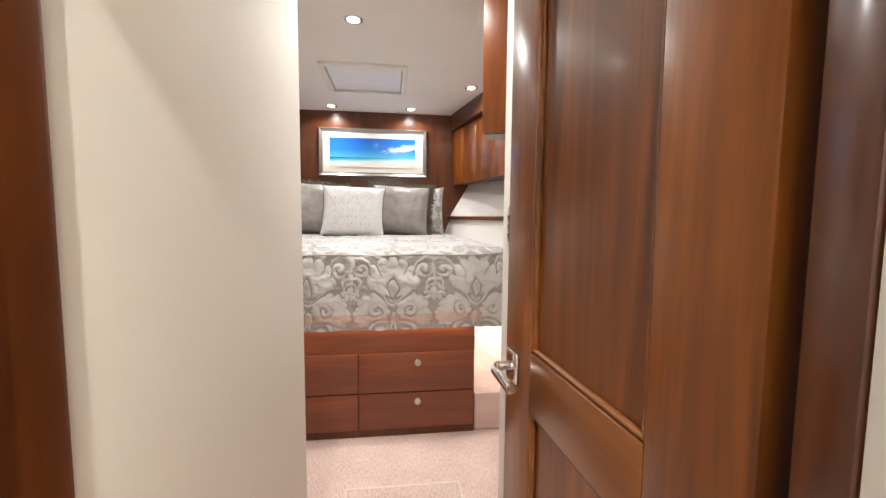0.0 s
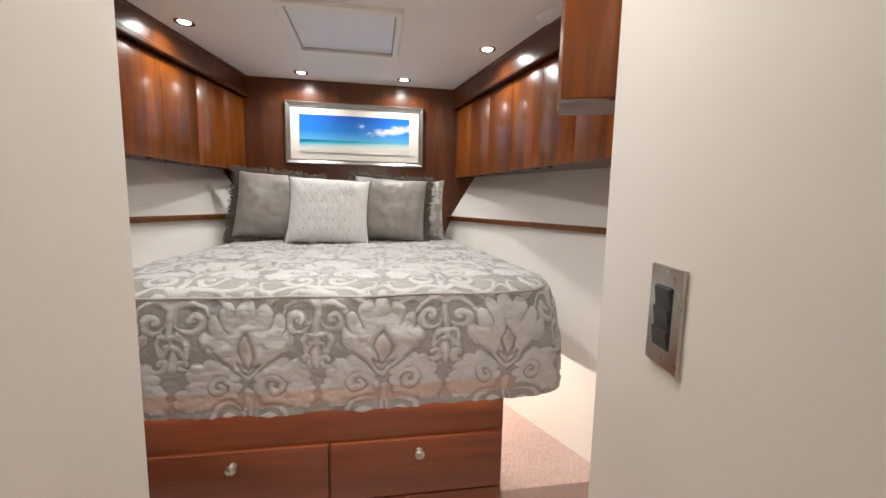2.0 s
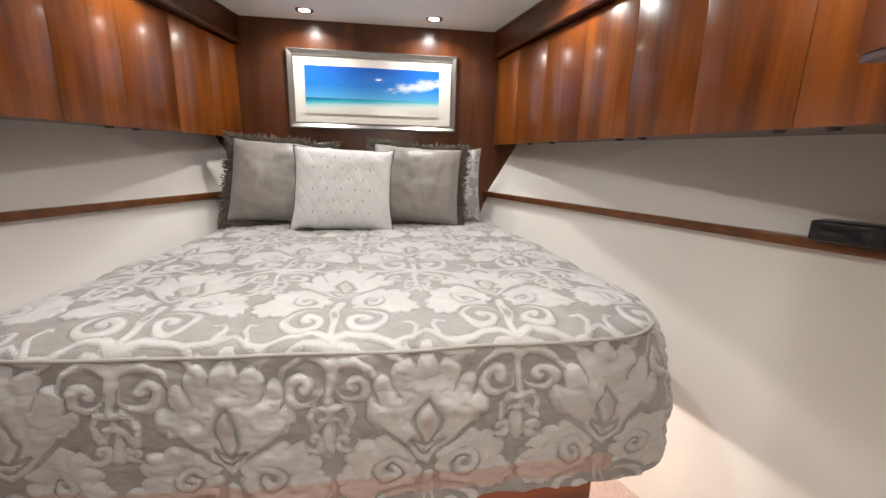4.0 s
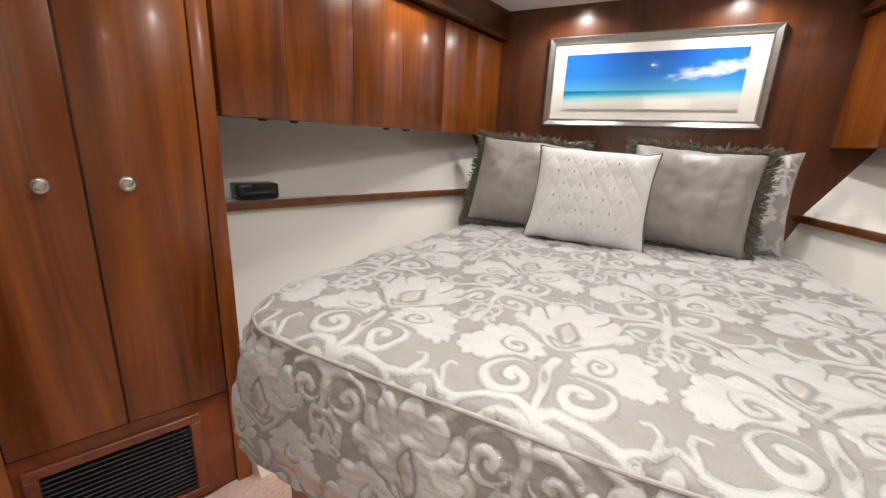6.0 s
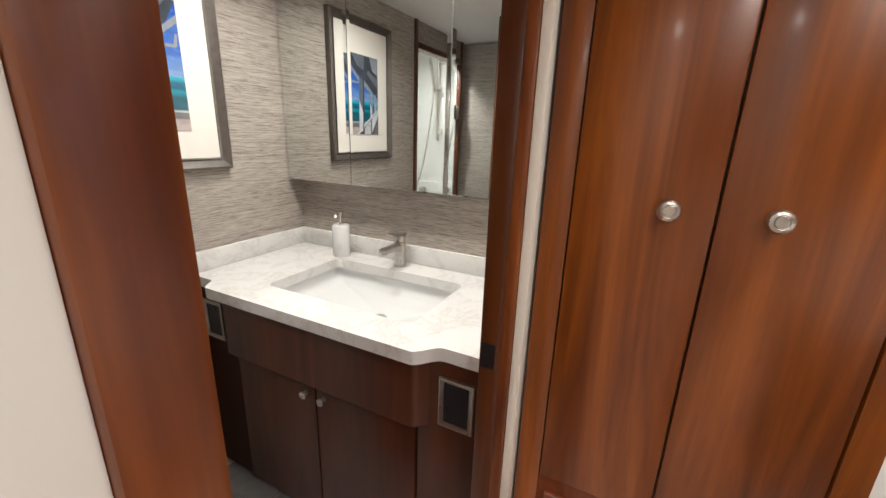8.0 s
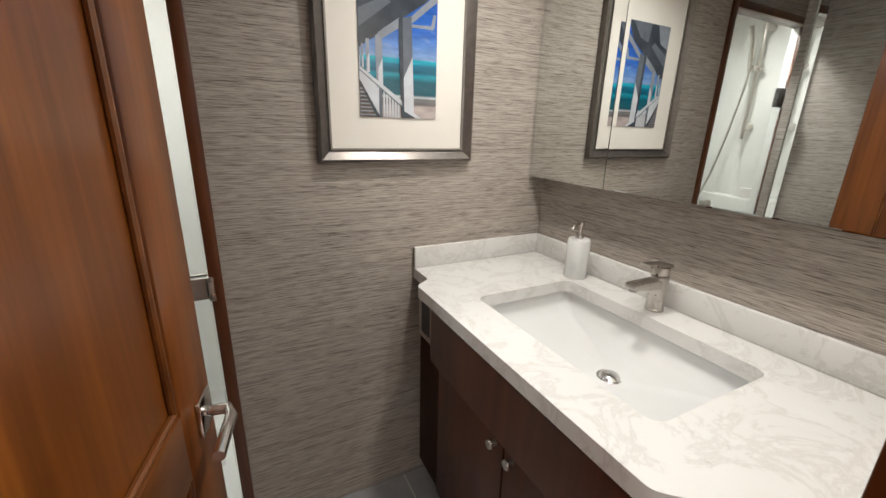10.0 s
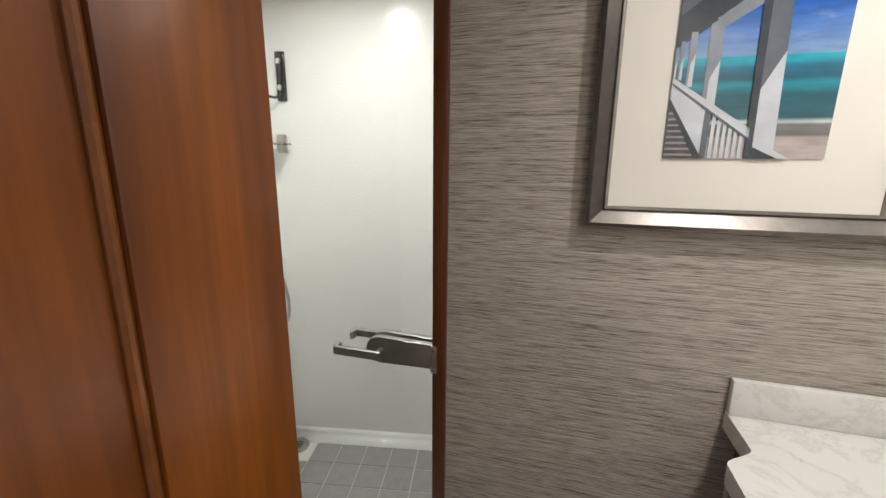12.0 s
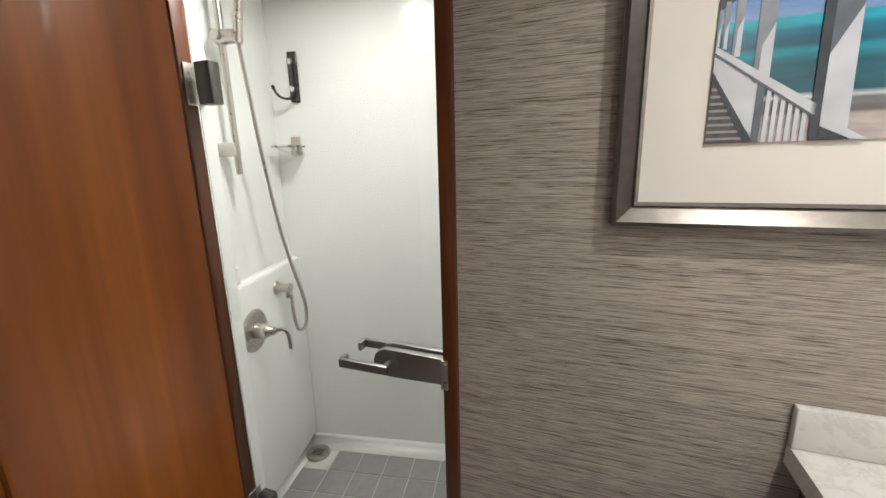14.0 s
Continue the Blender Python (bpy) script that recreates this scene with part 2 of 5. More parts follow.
def damask(name, ground, figure, blush):
    """Woven figure proud of a satin ground; the cloth's meshes carry the distance to the figure's edge."""
    m, nt, b = material(name)
    def field(key):
        a = nt.nodes.new("ShaderNodeAttribute")
        a.attribute_name = key
        return a.outputs["Fac"]
    def between(value, low, high):
        r = nt.nodes.new("ShaderNodeMapRange")
        r.interpolation_type = "SMOOTHSTEP"
        nt.links.new(value, r.inputs[0])
        r.inputs[1].default_value, r.inputs[2].default_value = low, high
        return r.outputs[0]
    ragged = noise_tex(nt, coords(nt, (150, 420, 1), "UV"), 1.0, 2.0)
    dist = maths(nt, "ADD", field("figure"), maths(nt, "MULTIPLY", maths(nt, "SUBTRACT", ragged, 0.5), 0.0045))
    mask = between(dist, -0.0009, 0.0014)
    weave = noise_tex(nt, coords(nt, (500, 160, 1), "UV"), 1.0, 2.0)
    sheen = noise_tex(nt, coords(nt, (14, 30, 1), "UV"), 1.0, 4.0)
    col = mix(nt, mask, ground, figure)
    col = mix(nt, maths(nt, "MULTIPLY", between(field("blush"), 0.0, 0.003), 0.55), col, blush)
    col = mix(nt, 0.5, col, ramp(nt, sheen, [(0.3, (0.84, 0.83, 0.82)), (0.7, (1.08, 1.08, 1.08))]), "MULTIPLY")
    col = mix(nt, 0.4, col, ramp(nt, weave, [(0.3, (0.74, 0.74, 0.74)), (0.7, (1.1, 1.1, 1.1))]), "MULTIPLY")
    # pink strip-light glow above the hem at the foot, put into the colour
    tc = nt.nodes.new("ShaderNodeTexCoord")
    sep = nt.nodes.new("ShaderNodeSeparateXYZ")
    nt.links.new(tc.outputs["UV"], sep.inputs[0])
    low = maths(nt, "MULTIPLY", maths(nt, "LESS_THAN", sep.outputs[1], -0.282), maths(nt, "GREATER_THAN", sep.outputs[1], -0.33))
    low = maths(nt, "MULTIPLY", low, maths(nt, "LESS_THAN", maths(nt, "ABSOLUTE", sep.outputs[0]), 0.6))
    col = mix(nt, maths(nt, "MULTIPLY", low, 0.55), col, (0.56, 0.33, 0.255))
    nt.links.new(col, b.inputs["Base Color"])
    nt.links.new(maths(nt, "MULTIPLY_ADD", mask, 0.16, 0.4), b.inputs["Roughness"])
    b.inputs["Sheen Weight"].default_value = 0.15
    height = maths(nt, "ADD", maths(nt, "MULTIPLY", between(dist, -0.002, 0.006), 1.1), maths(nt, "ADD", maths(nt, "MULTIPLY", sheen, 0.9), maths(nt, "MULTIPLY", weave, 0.12)))
    bump(nt, b, height, 0.7, 0.006)
    return m


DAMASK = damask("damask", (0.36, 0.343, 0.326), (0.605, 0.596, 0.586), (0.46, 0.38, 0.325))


def quilted():
    m, nt, b = material("quilted_ivory")
    tc = nt.nodes.new("ShaderNodeTexCoord")
    sep = nt.nodes.new("ShaderNodeSeparateXYZ")
    nt.links.new(tc.outputs["Object"], sep.inputs[0])
    s = maths(nt, "ADD", maths(nt, "MULTIPLY", sep.outputs[0], 1.6), sep.outputs[2])
    d = maths(nt, "SUBTRACT", maths(nt, "MULTIPLY", sep.outputs[0], 1.6), sep.outputs[2])
    h = maths(nt, "MULTIPLY", maths(nt, "ABSOLUTE", maths(nt, "SINE", maths(nt, "MULTIPLY", s, 3.1416 / 0.105))),
              maths(nt, "ABSOLUTE", maths(nt, "SINE", maths(nt, "MULTIPLY", d, 3.1416 / 0.105))))
    h = maths(nt, "POWER", h, 0.35)
    fine = noise_tex(nt, coords(nt), 60.0, 3.0)
    nt.links.new(ramp(nt, fine, [(0.3, (0.665, 0.66, 0.65)), (0.7, (0.735, 0.73, 0.72))]), b.inputs["Base Color"])
    b.inputs["Roughness"].default_value = 0.6
    b.inputs["Sheen Weight"].default_value = 0.25
    bump(nt, b, maths(nt, "ADD", h, maths(nt, "MULTIPLY", fine, 0.12)), 0.5, 0.007)
    return m


QUILTED = quilted()


def beach_print():
    """A printed seascape: blue sky with a cloud bank, turquoise water, white sand."""
    m, nt, b = material("beach_print")
    tc = nt.nodes.new("ShaderNodeTexCoord")
    sep = nt.nodes.new("ShaderNodeSeparateXYZ")
    nt.links.new(tc.outputs["UV"], sep.inputs[0])
    warp = noise_tex(nt, coords(nt, (3, 9, 1), "UV"), 1.0, 3.0)
    y = maths(nt, "ADD", maths(nt, "MULTIPLY_ADD", sep.outputs[0], -0.1, sep.outputs[1]), maths(nt, "MULTIPLY", maths(nt, "SUBTRACT", warp, 0.5), 0.07))
    sky = ramp(nt, sep.outputs[1], [(0.0, (0.9, 0.9, 0.86)), (0.36, (0.1, 0.42, 0.78)), (0.6, (0.02, 0.2, 0.64)), (1.0, (0.01, 0.1, 0.5))])
    sea = ramp(nt, y, [(0.0, (0.72, 0.7, 0.64)), (0.1, (0.8, 0.8, 0.76)), (0.17, (0.5, 0.75, 0.78)), (0.24, (0.05, 0.5, 0.62)), (0.3, (0.01, 0.2, 0.4)), (0.335, (0.015, 0.12, 0.32))])
    col = mix(nt, maths(nt, "GREATER_THAN", sep.outputs[1], 0.335), sea, sky)
    puff = noise_tex(nt, coords(nt, (11, 9, 1), "UV"), 1.0, 6.0, 0.62)
    band = maths(nt, "SUBTRACT", 1.0, maths(nt, "MULTIPLY", maths(nt, "ABSOLUTE", maths(nt, "SUBTRACT", sep.outputs[1], maths(nt, "MULTIPLY_ADD", sep.outputs[0], 0.45, 0.28))), 3.6))
    right = maths(nt, "MULTIPLY", maths(nt, "SUBTRACT", sep.outputs[0], 0.4), 3.0)
    cl = maths(nt, "MULTIPLY", maths(nt, "MULTIPLY", puff, maths(nt, "MAXIMUM", band, 0.0)), maths(nt, "MAXIMUM", maths(nt, "MINIMUM", right, 1.0), 0.0))
    cl = ramp(nt, cl, [(0.27, (0, 0, 0)), (0.46, (0.75, 0.75, 0.75))])
    col = mix(nt, maths(nt, "MULTIPLY", cl, maths(nt, "GREATER_THAN", sep.outputs[1], 0.42)), col, (0.8, 0.86, 0.9))
    nt.links.new(col, b.inputs["Base Color"])
    b.inputs["Roughness"].default_value = 0.06
    b.inputs["Coat Weight"].default_value, b.inputs["Coat Roughness"].default_value = 0.6, 0.02
    return m


BEACH = beach_print()


def sea_print():
    m, nt, b = material("pier_print_sea")
    tc = nt.nodes.new("ShaderNodeTexCoord")
    sep = nt.nodes.new("ShaderNodeSeparateXYZ")
    nt.links.new(tc.outputs["UV"], sep.inputs[0])
    streak = noise_tex(nt, coords(nt, (3, 22, 1), "UV"), 1.0, 4.0)
    col = ramp(nt, sep.outputs[1], [(0.0, (0.5, 0.43, 0.41)), (0.09, (0.42, 0.36, 0.34)), (0.1, (0.16, 0.15, 0.15)), (0.145, (0.2, 0.2, 0.2)), (0.155, (0.6, 0.66, 0.68)), (0.172, (0.02, 0.11, 0.145)), (0.27, (0.008, 0.1, 0.14)),
                                    (0.31, (0.01, 0.27, 0.36)), (0.335, (0.006, 0.1, 0.16)), (0.385, (0.008, 0.16, 0.26)), (0.4, (0.012, 0.33, 0.46)), (0.424, (0.014, 0.36, 0.48)), (0.43, (0.2, 0.33, 0.56)), (0.5, (0.12, 0.25, 0.56)), (0.62, (0.03, 0.13, 0.5)), (1.0, (0.02, 0.09, 0.4))])
    cloud = noise_tex(nt, coords(nt, (3, 11, 1), "UV"), 1.0, 5.0, 0.6)
    high = maths(nt, "GREATER_THAN", sep.outputs[1], 0.44)
    col = mix(nt, maths(nt, "MULTIPLY", high, ramp(nt, cloud, [(0.55, (0, 0, 0)), (0.78, (0.45, 0.45, 0.45))])), col, (0.4, 0.48, 0.6))
    col = mix(nt, 0.5, col, ramp(nt, streak, [(0.35, (0.6, 0.6, 0.65)), (0.65, (1.3, 1.3, 1.3))]), "MULTIPLY")
    nt.links.new(col, b.inputs["Base Color"])
    b.inputs["Roughness"].default_value = 0.06
    b.inputs["Coat Weight"].default_value, b.inputs["Coat Roughness"].default_value = 0.6, 0.02
    return m


PIER_SEA = sea_print()
PRINT_PALE = plain("print_pale", (0.25, 0.28, 0.325), 0.1, vary=0.15, scale=25, grain=0)
PRINT_GREY = plain("print_grey", (0.13, 0.15, 0.18), 0.1, vary=0.15, scale=25, grain=0)
PRINT_WHITE = plain("print_white", (0.56, 0.59, 0.64), 0.1, vary=0.12, scale=14, grain=0)
PRINT_SHADE = plain("print_shade", (0.055, 0.066, 0.082), 0.1, vary=0.2, scale=20, grain=0)
PRINT_DECK = plain("print_deck", (0.1, 0.075, 0.07), 0.1, vary=0.3, scale=60, grain=0)

# ---- building helpers ----
WORLD = {}


def thing(name, at, label, category="", group="", kind=""):
    """An empty at the base of a thing; at: its pose."""
    ob = new(name)
    ob.empty_display_size = 0.05
    ob.matrix_basis = at
    WORLD[ob] = at.copy()
    return tagged(ob, label, category, group, kind)


def finish(bm, smooth=0.0):
    bmesh.ops.recalc_face_normals(bm, faces=bm.faces)
    if smooth:
        for f in bm.faces:
            f.smooth = True
        for e in bm.edges:
            if len(e.link_faces) == 2 and e.calc_face_angle(0) > radians(smooth):
                e.smooth = False
    return bm


def part(name, bm, mat, parent=None, label="", frame_=None, smooth=35.0, kind=""):
    """Links a bmesh, written in the axes of frame_ (the world's by default), as one mesh under its parent."""
    finish(bm, smooth)
    base = WORLD[parent] if parent else ID
    bm.transform(base.inverted() @ (frame_ or ID))
    me = bpy.data.meshes.new(name)
    bm.to_mesh(me)
    bm.free()
    me.materials.append(mat)
    ob = new(name, me)
    if parent:
        ob.parent = parent
    WORLD[ob] = base.copy()
    return tagged(ob, label, kind=kind)


def setting(name, bm, mat, label, frame_=None, smooth=35.0, category=""):
    return tagged(part(name, bm, mat, None, label, frame_, smooth), category=category, kind="structure")


def box(bm, x0, x1, y0, y1, z0, z1, bevel=0.0, segments=2):
    vs = [bm.verts.new((x, y, z)) for x in (x0, x1) for y in (y0, y1) for z in (z0, z1)]
    fs = [bm.faces.new([vs[k] for k in q]) for q in ((0, 1, 3, 2), (4, 6, 7, 5), (0, 4, 5, 1), (2, 3, 7, 6), (0, 2, 6, 4), (1, 5, 7, 3))]
    if bevel:
        es = list({e for f in fs for e in f.edges})
        bmesh.ops.bevel(bm, geom=es, offset=bevel, segments=segments, profile=0.5, affect="EDGES")
    return bm


def B(*a, bevel=0.0, segments=2):
    return box(bmesh.new(), *a, bevel=bevel, segments=segments)


def prism(bm, points, z0, z1, bevel=0.0):
    """An upright prism over a plan polygon."""
    lo = [bm.verts.new((x, y, z0)) for x, y in points]
    hi = [bm.verts.new((x, y, z1)) for x, y in points]
    n = len(points)
    fs = [bm.faces.new(lo[::-1]), bm.faces.new(hi)]
    fs += [bm.faces.new((lo[k], lo[(k + 1) % n], hi[(k + 1) % n], hi[k])) for k in range(n)]
    if bevel:
        bmesh.ops.bevel(bm, geom=list({e for f in fs for e in f.edges}), offset=bevel, segments=2, profile=0.5, affect="EDGES")
    return bm


def hexa(bm, a, b_):
    """A solid between two quads of four points each."""
    va, vb = [bm.verts.new(p) for p in a], [bm.verts.new(p) for p in b_]
    bm.faces.new(va[::-1]), bm.faces.new(vb)
    for k in range(4):
        bm.faces.new((va[k], va[(k + 1) % 4], vb[(k + 1) % 4], vb[k]))
    return bm


def turned(bm, profile, centre=(0, 0, 0), axis="Z", steps=24):
    """A turned solid: profile of (radius, height) along an axis."""
    turn = {"Z": ID, "X": Matrix.Rotation(radians(90), 4, "Y"), "Y": Matrix.Rotation(radians(-90), 4, "X")}[axis]
    m = Matrix.Translation(centre) @ turn
    rings = []
    for r, h in profile:
        if r < 1e-6:
            rings.append([bm.verts.new(m @ Vector((0, 0, h)))])
        else:
            rings.append([bm.verts.new(m @ Vector((r * math.cos(2 * math.pi * k / steps), r * math.sin(2 * math.pi * k / steps), h))) for k in range(steps)])
    for a, b_ in zip(rings, rings[1:]):
        for k in range(steps):
            j = (k + 1) % steps
            q = [a[k % len(a)], a[j % len(a)], b_[j % len(b_)], b_[k % len(b_)]]
            q = list(dict.fromkeys(q))
            if len(q) > 2:
                bm.faces.new(q)
    return bm


def tube(bm, points, radius, steps=10):
    """A round bar along points."""
    pts = [Vector(p) for p in points]
    rings, side = [], None
    for k, p in enumerate(pts):
        way = (pts[min(k + 1, len(pts) - 1)] - pts[max(k - 1, 0)]).normalized()
        if side is None:
            side = way.orthogonal().normalized()
        side = (side - way * side.dot(way)).normalized()
        up = way.cross(side)
        rings.append([bm.verts.new(p + radius * (math.cos(a) * side + math.sin(a) * up)) for a in (2 * math.pi * j / steps for j in range(steps))])
    for a, b_ in zip(rings, rings[1:]):
        for j in range(steps):
            bm.faces.new((a[j], a[(j + 1) % steps], b_[(j + 1) % steps], b_[j]))
    bm.faces.new(rings[0][::-1]), bm.faces.new(rings[-1])
    return bm


def curve(points, n=40):
    """A smooth line through points."""
    p = [Vector(q) for q in points]
    p = [2 * p[0] - p[1], *p, 2 * p[-1] - p[-2]]
    out = []
    spans = len(p) - 3
    for k in range(n + 1):
        s = min(k / n * spans, spans - 1e-6)
        j, t = int(s), s - int(s)
        a, b_, c, d = p[j:j + 4]
        out.append(0.5 * ((2 * b_) + (c - a) * t + (2 * a - 5 * b_ + 4 * c - d) * t * t + (3 * b_ - a - 3 * c + d) * t ** 3))
    return out


def flat_uv(ob, axis_u, axis_v, box_):
    """UVs from 0 to 1 over a rectangle of the mesh's own axes."""
    u0, u1, v0, v1 = box_
    layer = ob.data.uv_layers.new(name="UVMap")
    for loop in ob.data.loops:
        co = ob.data.vertices[loop.vertex_index].co
        layer.data[loop.index].uv = ((co[axis_u] - u0) / (u1 - u0), (co[axis_v] - v0) / (v1 - v0))


def frame_ring(bm, x0, x1, z0, z1, width, y_back, depth, lip=0.006):
    """A mitred picture moulding in the xz plane, its face towards -y: outer bead, slope down to the sight edge."""
    steps = [(0.0, 0.0), (0.0, depth), (width * 0.18, depth + lip), (width * 0.4, depth), (width * 0.8, depth * 0.62), (width * 0.86, depth * 0.8), (width, depth * 0.72), (width, 0.0)]
    corners = []
    for cx, cz, sx, sz in ((x0, z0, 1, 1), (x1, z0, -1, 1), (x1, z1, -1, -1), (x0, z1, 1, -1)):
        corners.append([bm.verts.new((cx + sx * w, y_back - d, cz + sz * w)) for w, d in steps])
    n = len(steps)
    for k in range(4):
        a, b_ = corners[k], corners[(k + 1) % 4]
        for j in range(n):
            bm.faces.new((a[j], b_[j], b_[(j + 1) % n], a[(j + 1) % n]))
    return bm


def at_uv(u, v, z=0.0, turn=0.0):
    return ROT @ pose(u, v, z, 0, 0, turn)


# ---- the setting ----
setting("floor", prism(bmesh.new(), [(-1.5, 0.02), (-1.20, -0.33), (-1.157, -0.39), (-0.04, -0.9), (-0.145, -1.56), (-0.347, -2.06), (-0.19, -2.12), (-0.625, -3.2), (1.2, -3.2), (1.2, -1.9), (0.62, -1.7), (0.62, -0.62), (1.7, -0.62), (1.7, 0.02)], -0.03, 0.0),
        CARPET, "pale pink-beige cut-pile carpet floor", category="floor")
setting("carpet_step_1", prism(bmesh.new(), [(0.588, 0.0), (1.6, 0.0), (1.6, 1.64), (0.588, 1.64)], 0.0, 0.2, 0.012), CARPET, "carpeted step beside the bed base", category="step")
setting("carpet_step_2", prism(bmesh.new(), [(-0.588, 0.0), (-0.588, 1.64), (-1.6, 1.64), (-1.6, 0.19), (-1.0, 0.19), (-1.07, 0.0)], 0.0, 0.2, 0.012), CARPET, "carpeted step between bed base and wardrobe", category="step")
setting("ceiling", prism(bmesh.new(), [(-2.9, 1.8), (2.0, 1.8), (2.0, -1.2), *[(ROT @ Vector(q)).to_2d()[:] for q in ((1.62, -2.1, 0), (0.57, -2.1, 0), (0.57, -3.1, 0), (-1.9, -3.1, 0))], (-2.9, -1.5)], CEIL, CEIL + 0.05), HEADLINER, "smooth off-white headliner ceiling with recessed lamps", category="ceiling")
setting("wall_bulkhead", B(-1.7, 1.7, 1.65, 1.7, 0, CEIL), CHERRY_DARK, "dark varnished cherry bulkhead panel behind the bed", category="wall")

SHELF_Z = 1.115


def side_x(y):
    """Half breadth of the cabin at the shelf."""
    return 0.66 + (1.65 - y) * 0.398


for s, end, n in ((1, -0.6, 1), (-1, 0.19, 2)):
    bm = bmesh.new()
    lo = [(s * (side_x(y) - 0.36 + o), y, 0.0) for y, o in ((1.65, 0), (end, 0), (end, 0.4), (1.65, 0.4))]
    hi = [(s * (side_x(y) + 0.03 + o), y, SHELF_Z - 0.03) for y, o in ((1.65, 0), (end, 0), (end, 0.1), (1.65, 0.1))]
    hexa(bm, lo, hi)
    setting("wall_hull_%d" % n, bm, LINER, "cream padded hull lining sloping below the shelf", category="wall")
    bm = bmesh.new()
    lo = [(s * (side_x(y) + o), y, SHELF_Z - 0.03) for y, o in ((1.65, 0.015), (end, 0.13), (end, 0.4), (1.65, 0.4))]
    hi = [(s * (side_x(y) + o), y, 1.9) for y, o in ((1.65, 0.5), (end, 0.5), (end, 0.8), (1.65, 0.8))]
    hexa(bm, lo, hi)
    setting("wall_hull_upper_%d" % n, bm, LINER, "cream hull lining flaring out above the shelf", category="wall")

# bathroom and corridor walls
setting("wall_corridor_port", prism(bmesh.new(), [(-0.078, -0.832), (-0.185, -1.545), (-0.235, -1.535), (-0.118, -0.84)], 0, CEIL, 0.004), CREAM, "smooth cream corridor wall", category="wall")
setting("wall_bath_front", prism(bmesh.new(), [(-0.272, -0.852), (0.232, -0.802), (0.225, -0.86), (-0.272, -0.905)], -0.1, CEIL, 0.003), CREAM, "cream wall beside the bathroom door", ROT, category="wall")
setting("wall_bath_fore", B(-1.62, -0.972, -0.87, -0.794, -0.1, CEIL), CREAM, "wall between bathroom and wardrobe", ROT, category="wall")
setting("wall_bath_back", B(-1.62, -1.56, -2.11, -0.87, -0.1, CEIL), GRASS, "grey-brown grasscloth wall behind the basin", ROT, category="wall")
bm = B(-1.56, -0.406, -2.11, -2.05, -0.1, CEIL)
setting("wall_bath_aft", bm, GRASS, "grey-brown woven grasscloth wall with horizontal streaks", ROT, category="wall")
bm = B(HINGE_U + 0.024, 0.44, -2.11, -2.052, -0.1, CEIL)
setting("wall_bath_aft_2", bm, GRASS, "grasscloth wall beside the shower door", ROT, category="wall")
setting("wall_bath_side", prism(bmesh.new(), [(0.19, -0.906), (0.215, -0.906), (0.375, -1.5), (0.395, -2.05), (0.365, -2.05), (0.345, -1.5)], -0.1, CEIL), GRASS, "grasscloth wall behind the open door", ROT, category="wall")
setting("trim_shower_head", B(-0.371, HINGE_U - 0.001, -2.118, -2.04, 1.855, 1.89, bevel=0.003), CHERRY_DARK, "dark cherry head over the shower door", ROT, category="trim")
setting("wall_bath_over_shower", B(-0.372, HINGE_U, -2.11, -2.05, 1.89, CEIL), GRASS, "grasscloth wall above the shower door", ROT, category="wall")
setting("wall_starboard_corridor", prism(bmesh.new(), [(0.55, -0.603), (0.455, -1.16), (0.53, -1.2), (0.53, -1.7), (0.6, -1.7), (1.75, -0.66), (1.75, -0.603)], 0, CEIL, 0.004), CREAM, "smooth cream corridor wall with a switch plate", category="wall")
setting("wall_starboard_end", B(1.7, 1.76, -0.62, 1.7, 0, CEIL), LINER, "plain end wall", category="wall")
setting("wall_hall_port", B(0.398, 0.43, -2.04, -1.545, 0, CEIL), CREAM, "plain cream hall wall", ROT, category="wall")
setting("wall_hall_starboard", B(1.062, 1.5, -1.56, -1.45, 0, CEIL), CREAM, "plain cream hall wall", ROT, category="wall")
setting("wall_hall_return", B(1.0425, 1.062, -1.56, -1.504, 0, CEIL, bevel=0.003), CREAM, "cream wall edge beside the entry door jamb", ROT, category="wall")
# unseen, built so the hall lamp's light is cut to a slanting edge
setting("wall_hall_over", B(0.6, 1.56, -2.1, -2.05, CEIL + 0.05, HALL_CEIL), CREAM, "cream wall over the lower ceiling of the cabin", ROT, category="wall")
setting("ceiling_hall", B(0.6, 1.56, -3.26, -2.05, HALL_CEIL, HALL_CEIL + 0.05), HEADLINER, "off-white headliner ceiling of the companionway", ROT, category="ceiling")
setting("wall_hall_side", B(1.5, 1.56, -3.2, -1.45, 0, HALL_CEIL), CREAM, "plain cream hall wall", ROT, category="wall")
setting("wall_hall_port_2", B(0.62, 0.66, -3.2, -2.04, 0, HALL_CEIL), CREAM, "plain cream hall wall", ROT, category="wall")
setting("wall_hall_aft", B(0.4, 1.56, -3.26, -3.2, 0, HALL_CEIL), CREAM, "plain cream hall wall", ROT, category="wall")
setting("wall_port_end", B(-1.62, -1.56, -0.785, 0.6, 0, CEIL), LINER, "plain closing wall", ROT, category="wall")

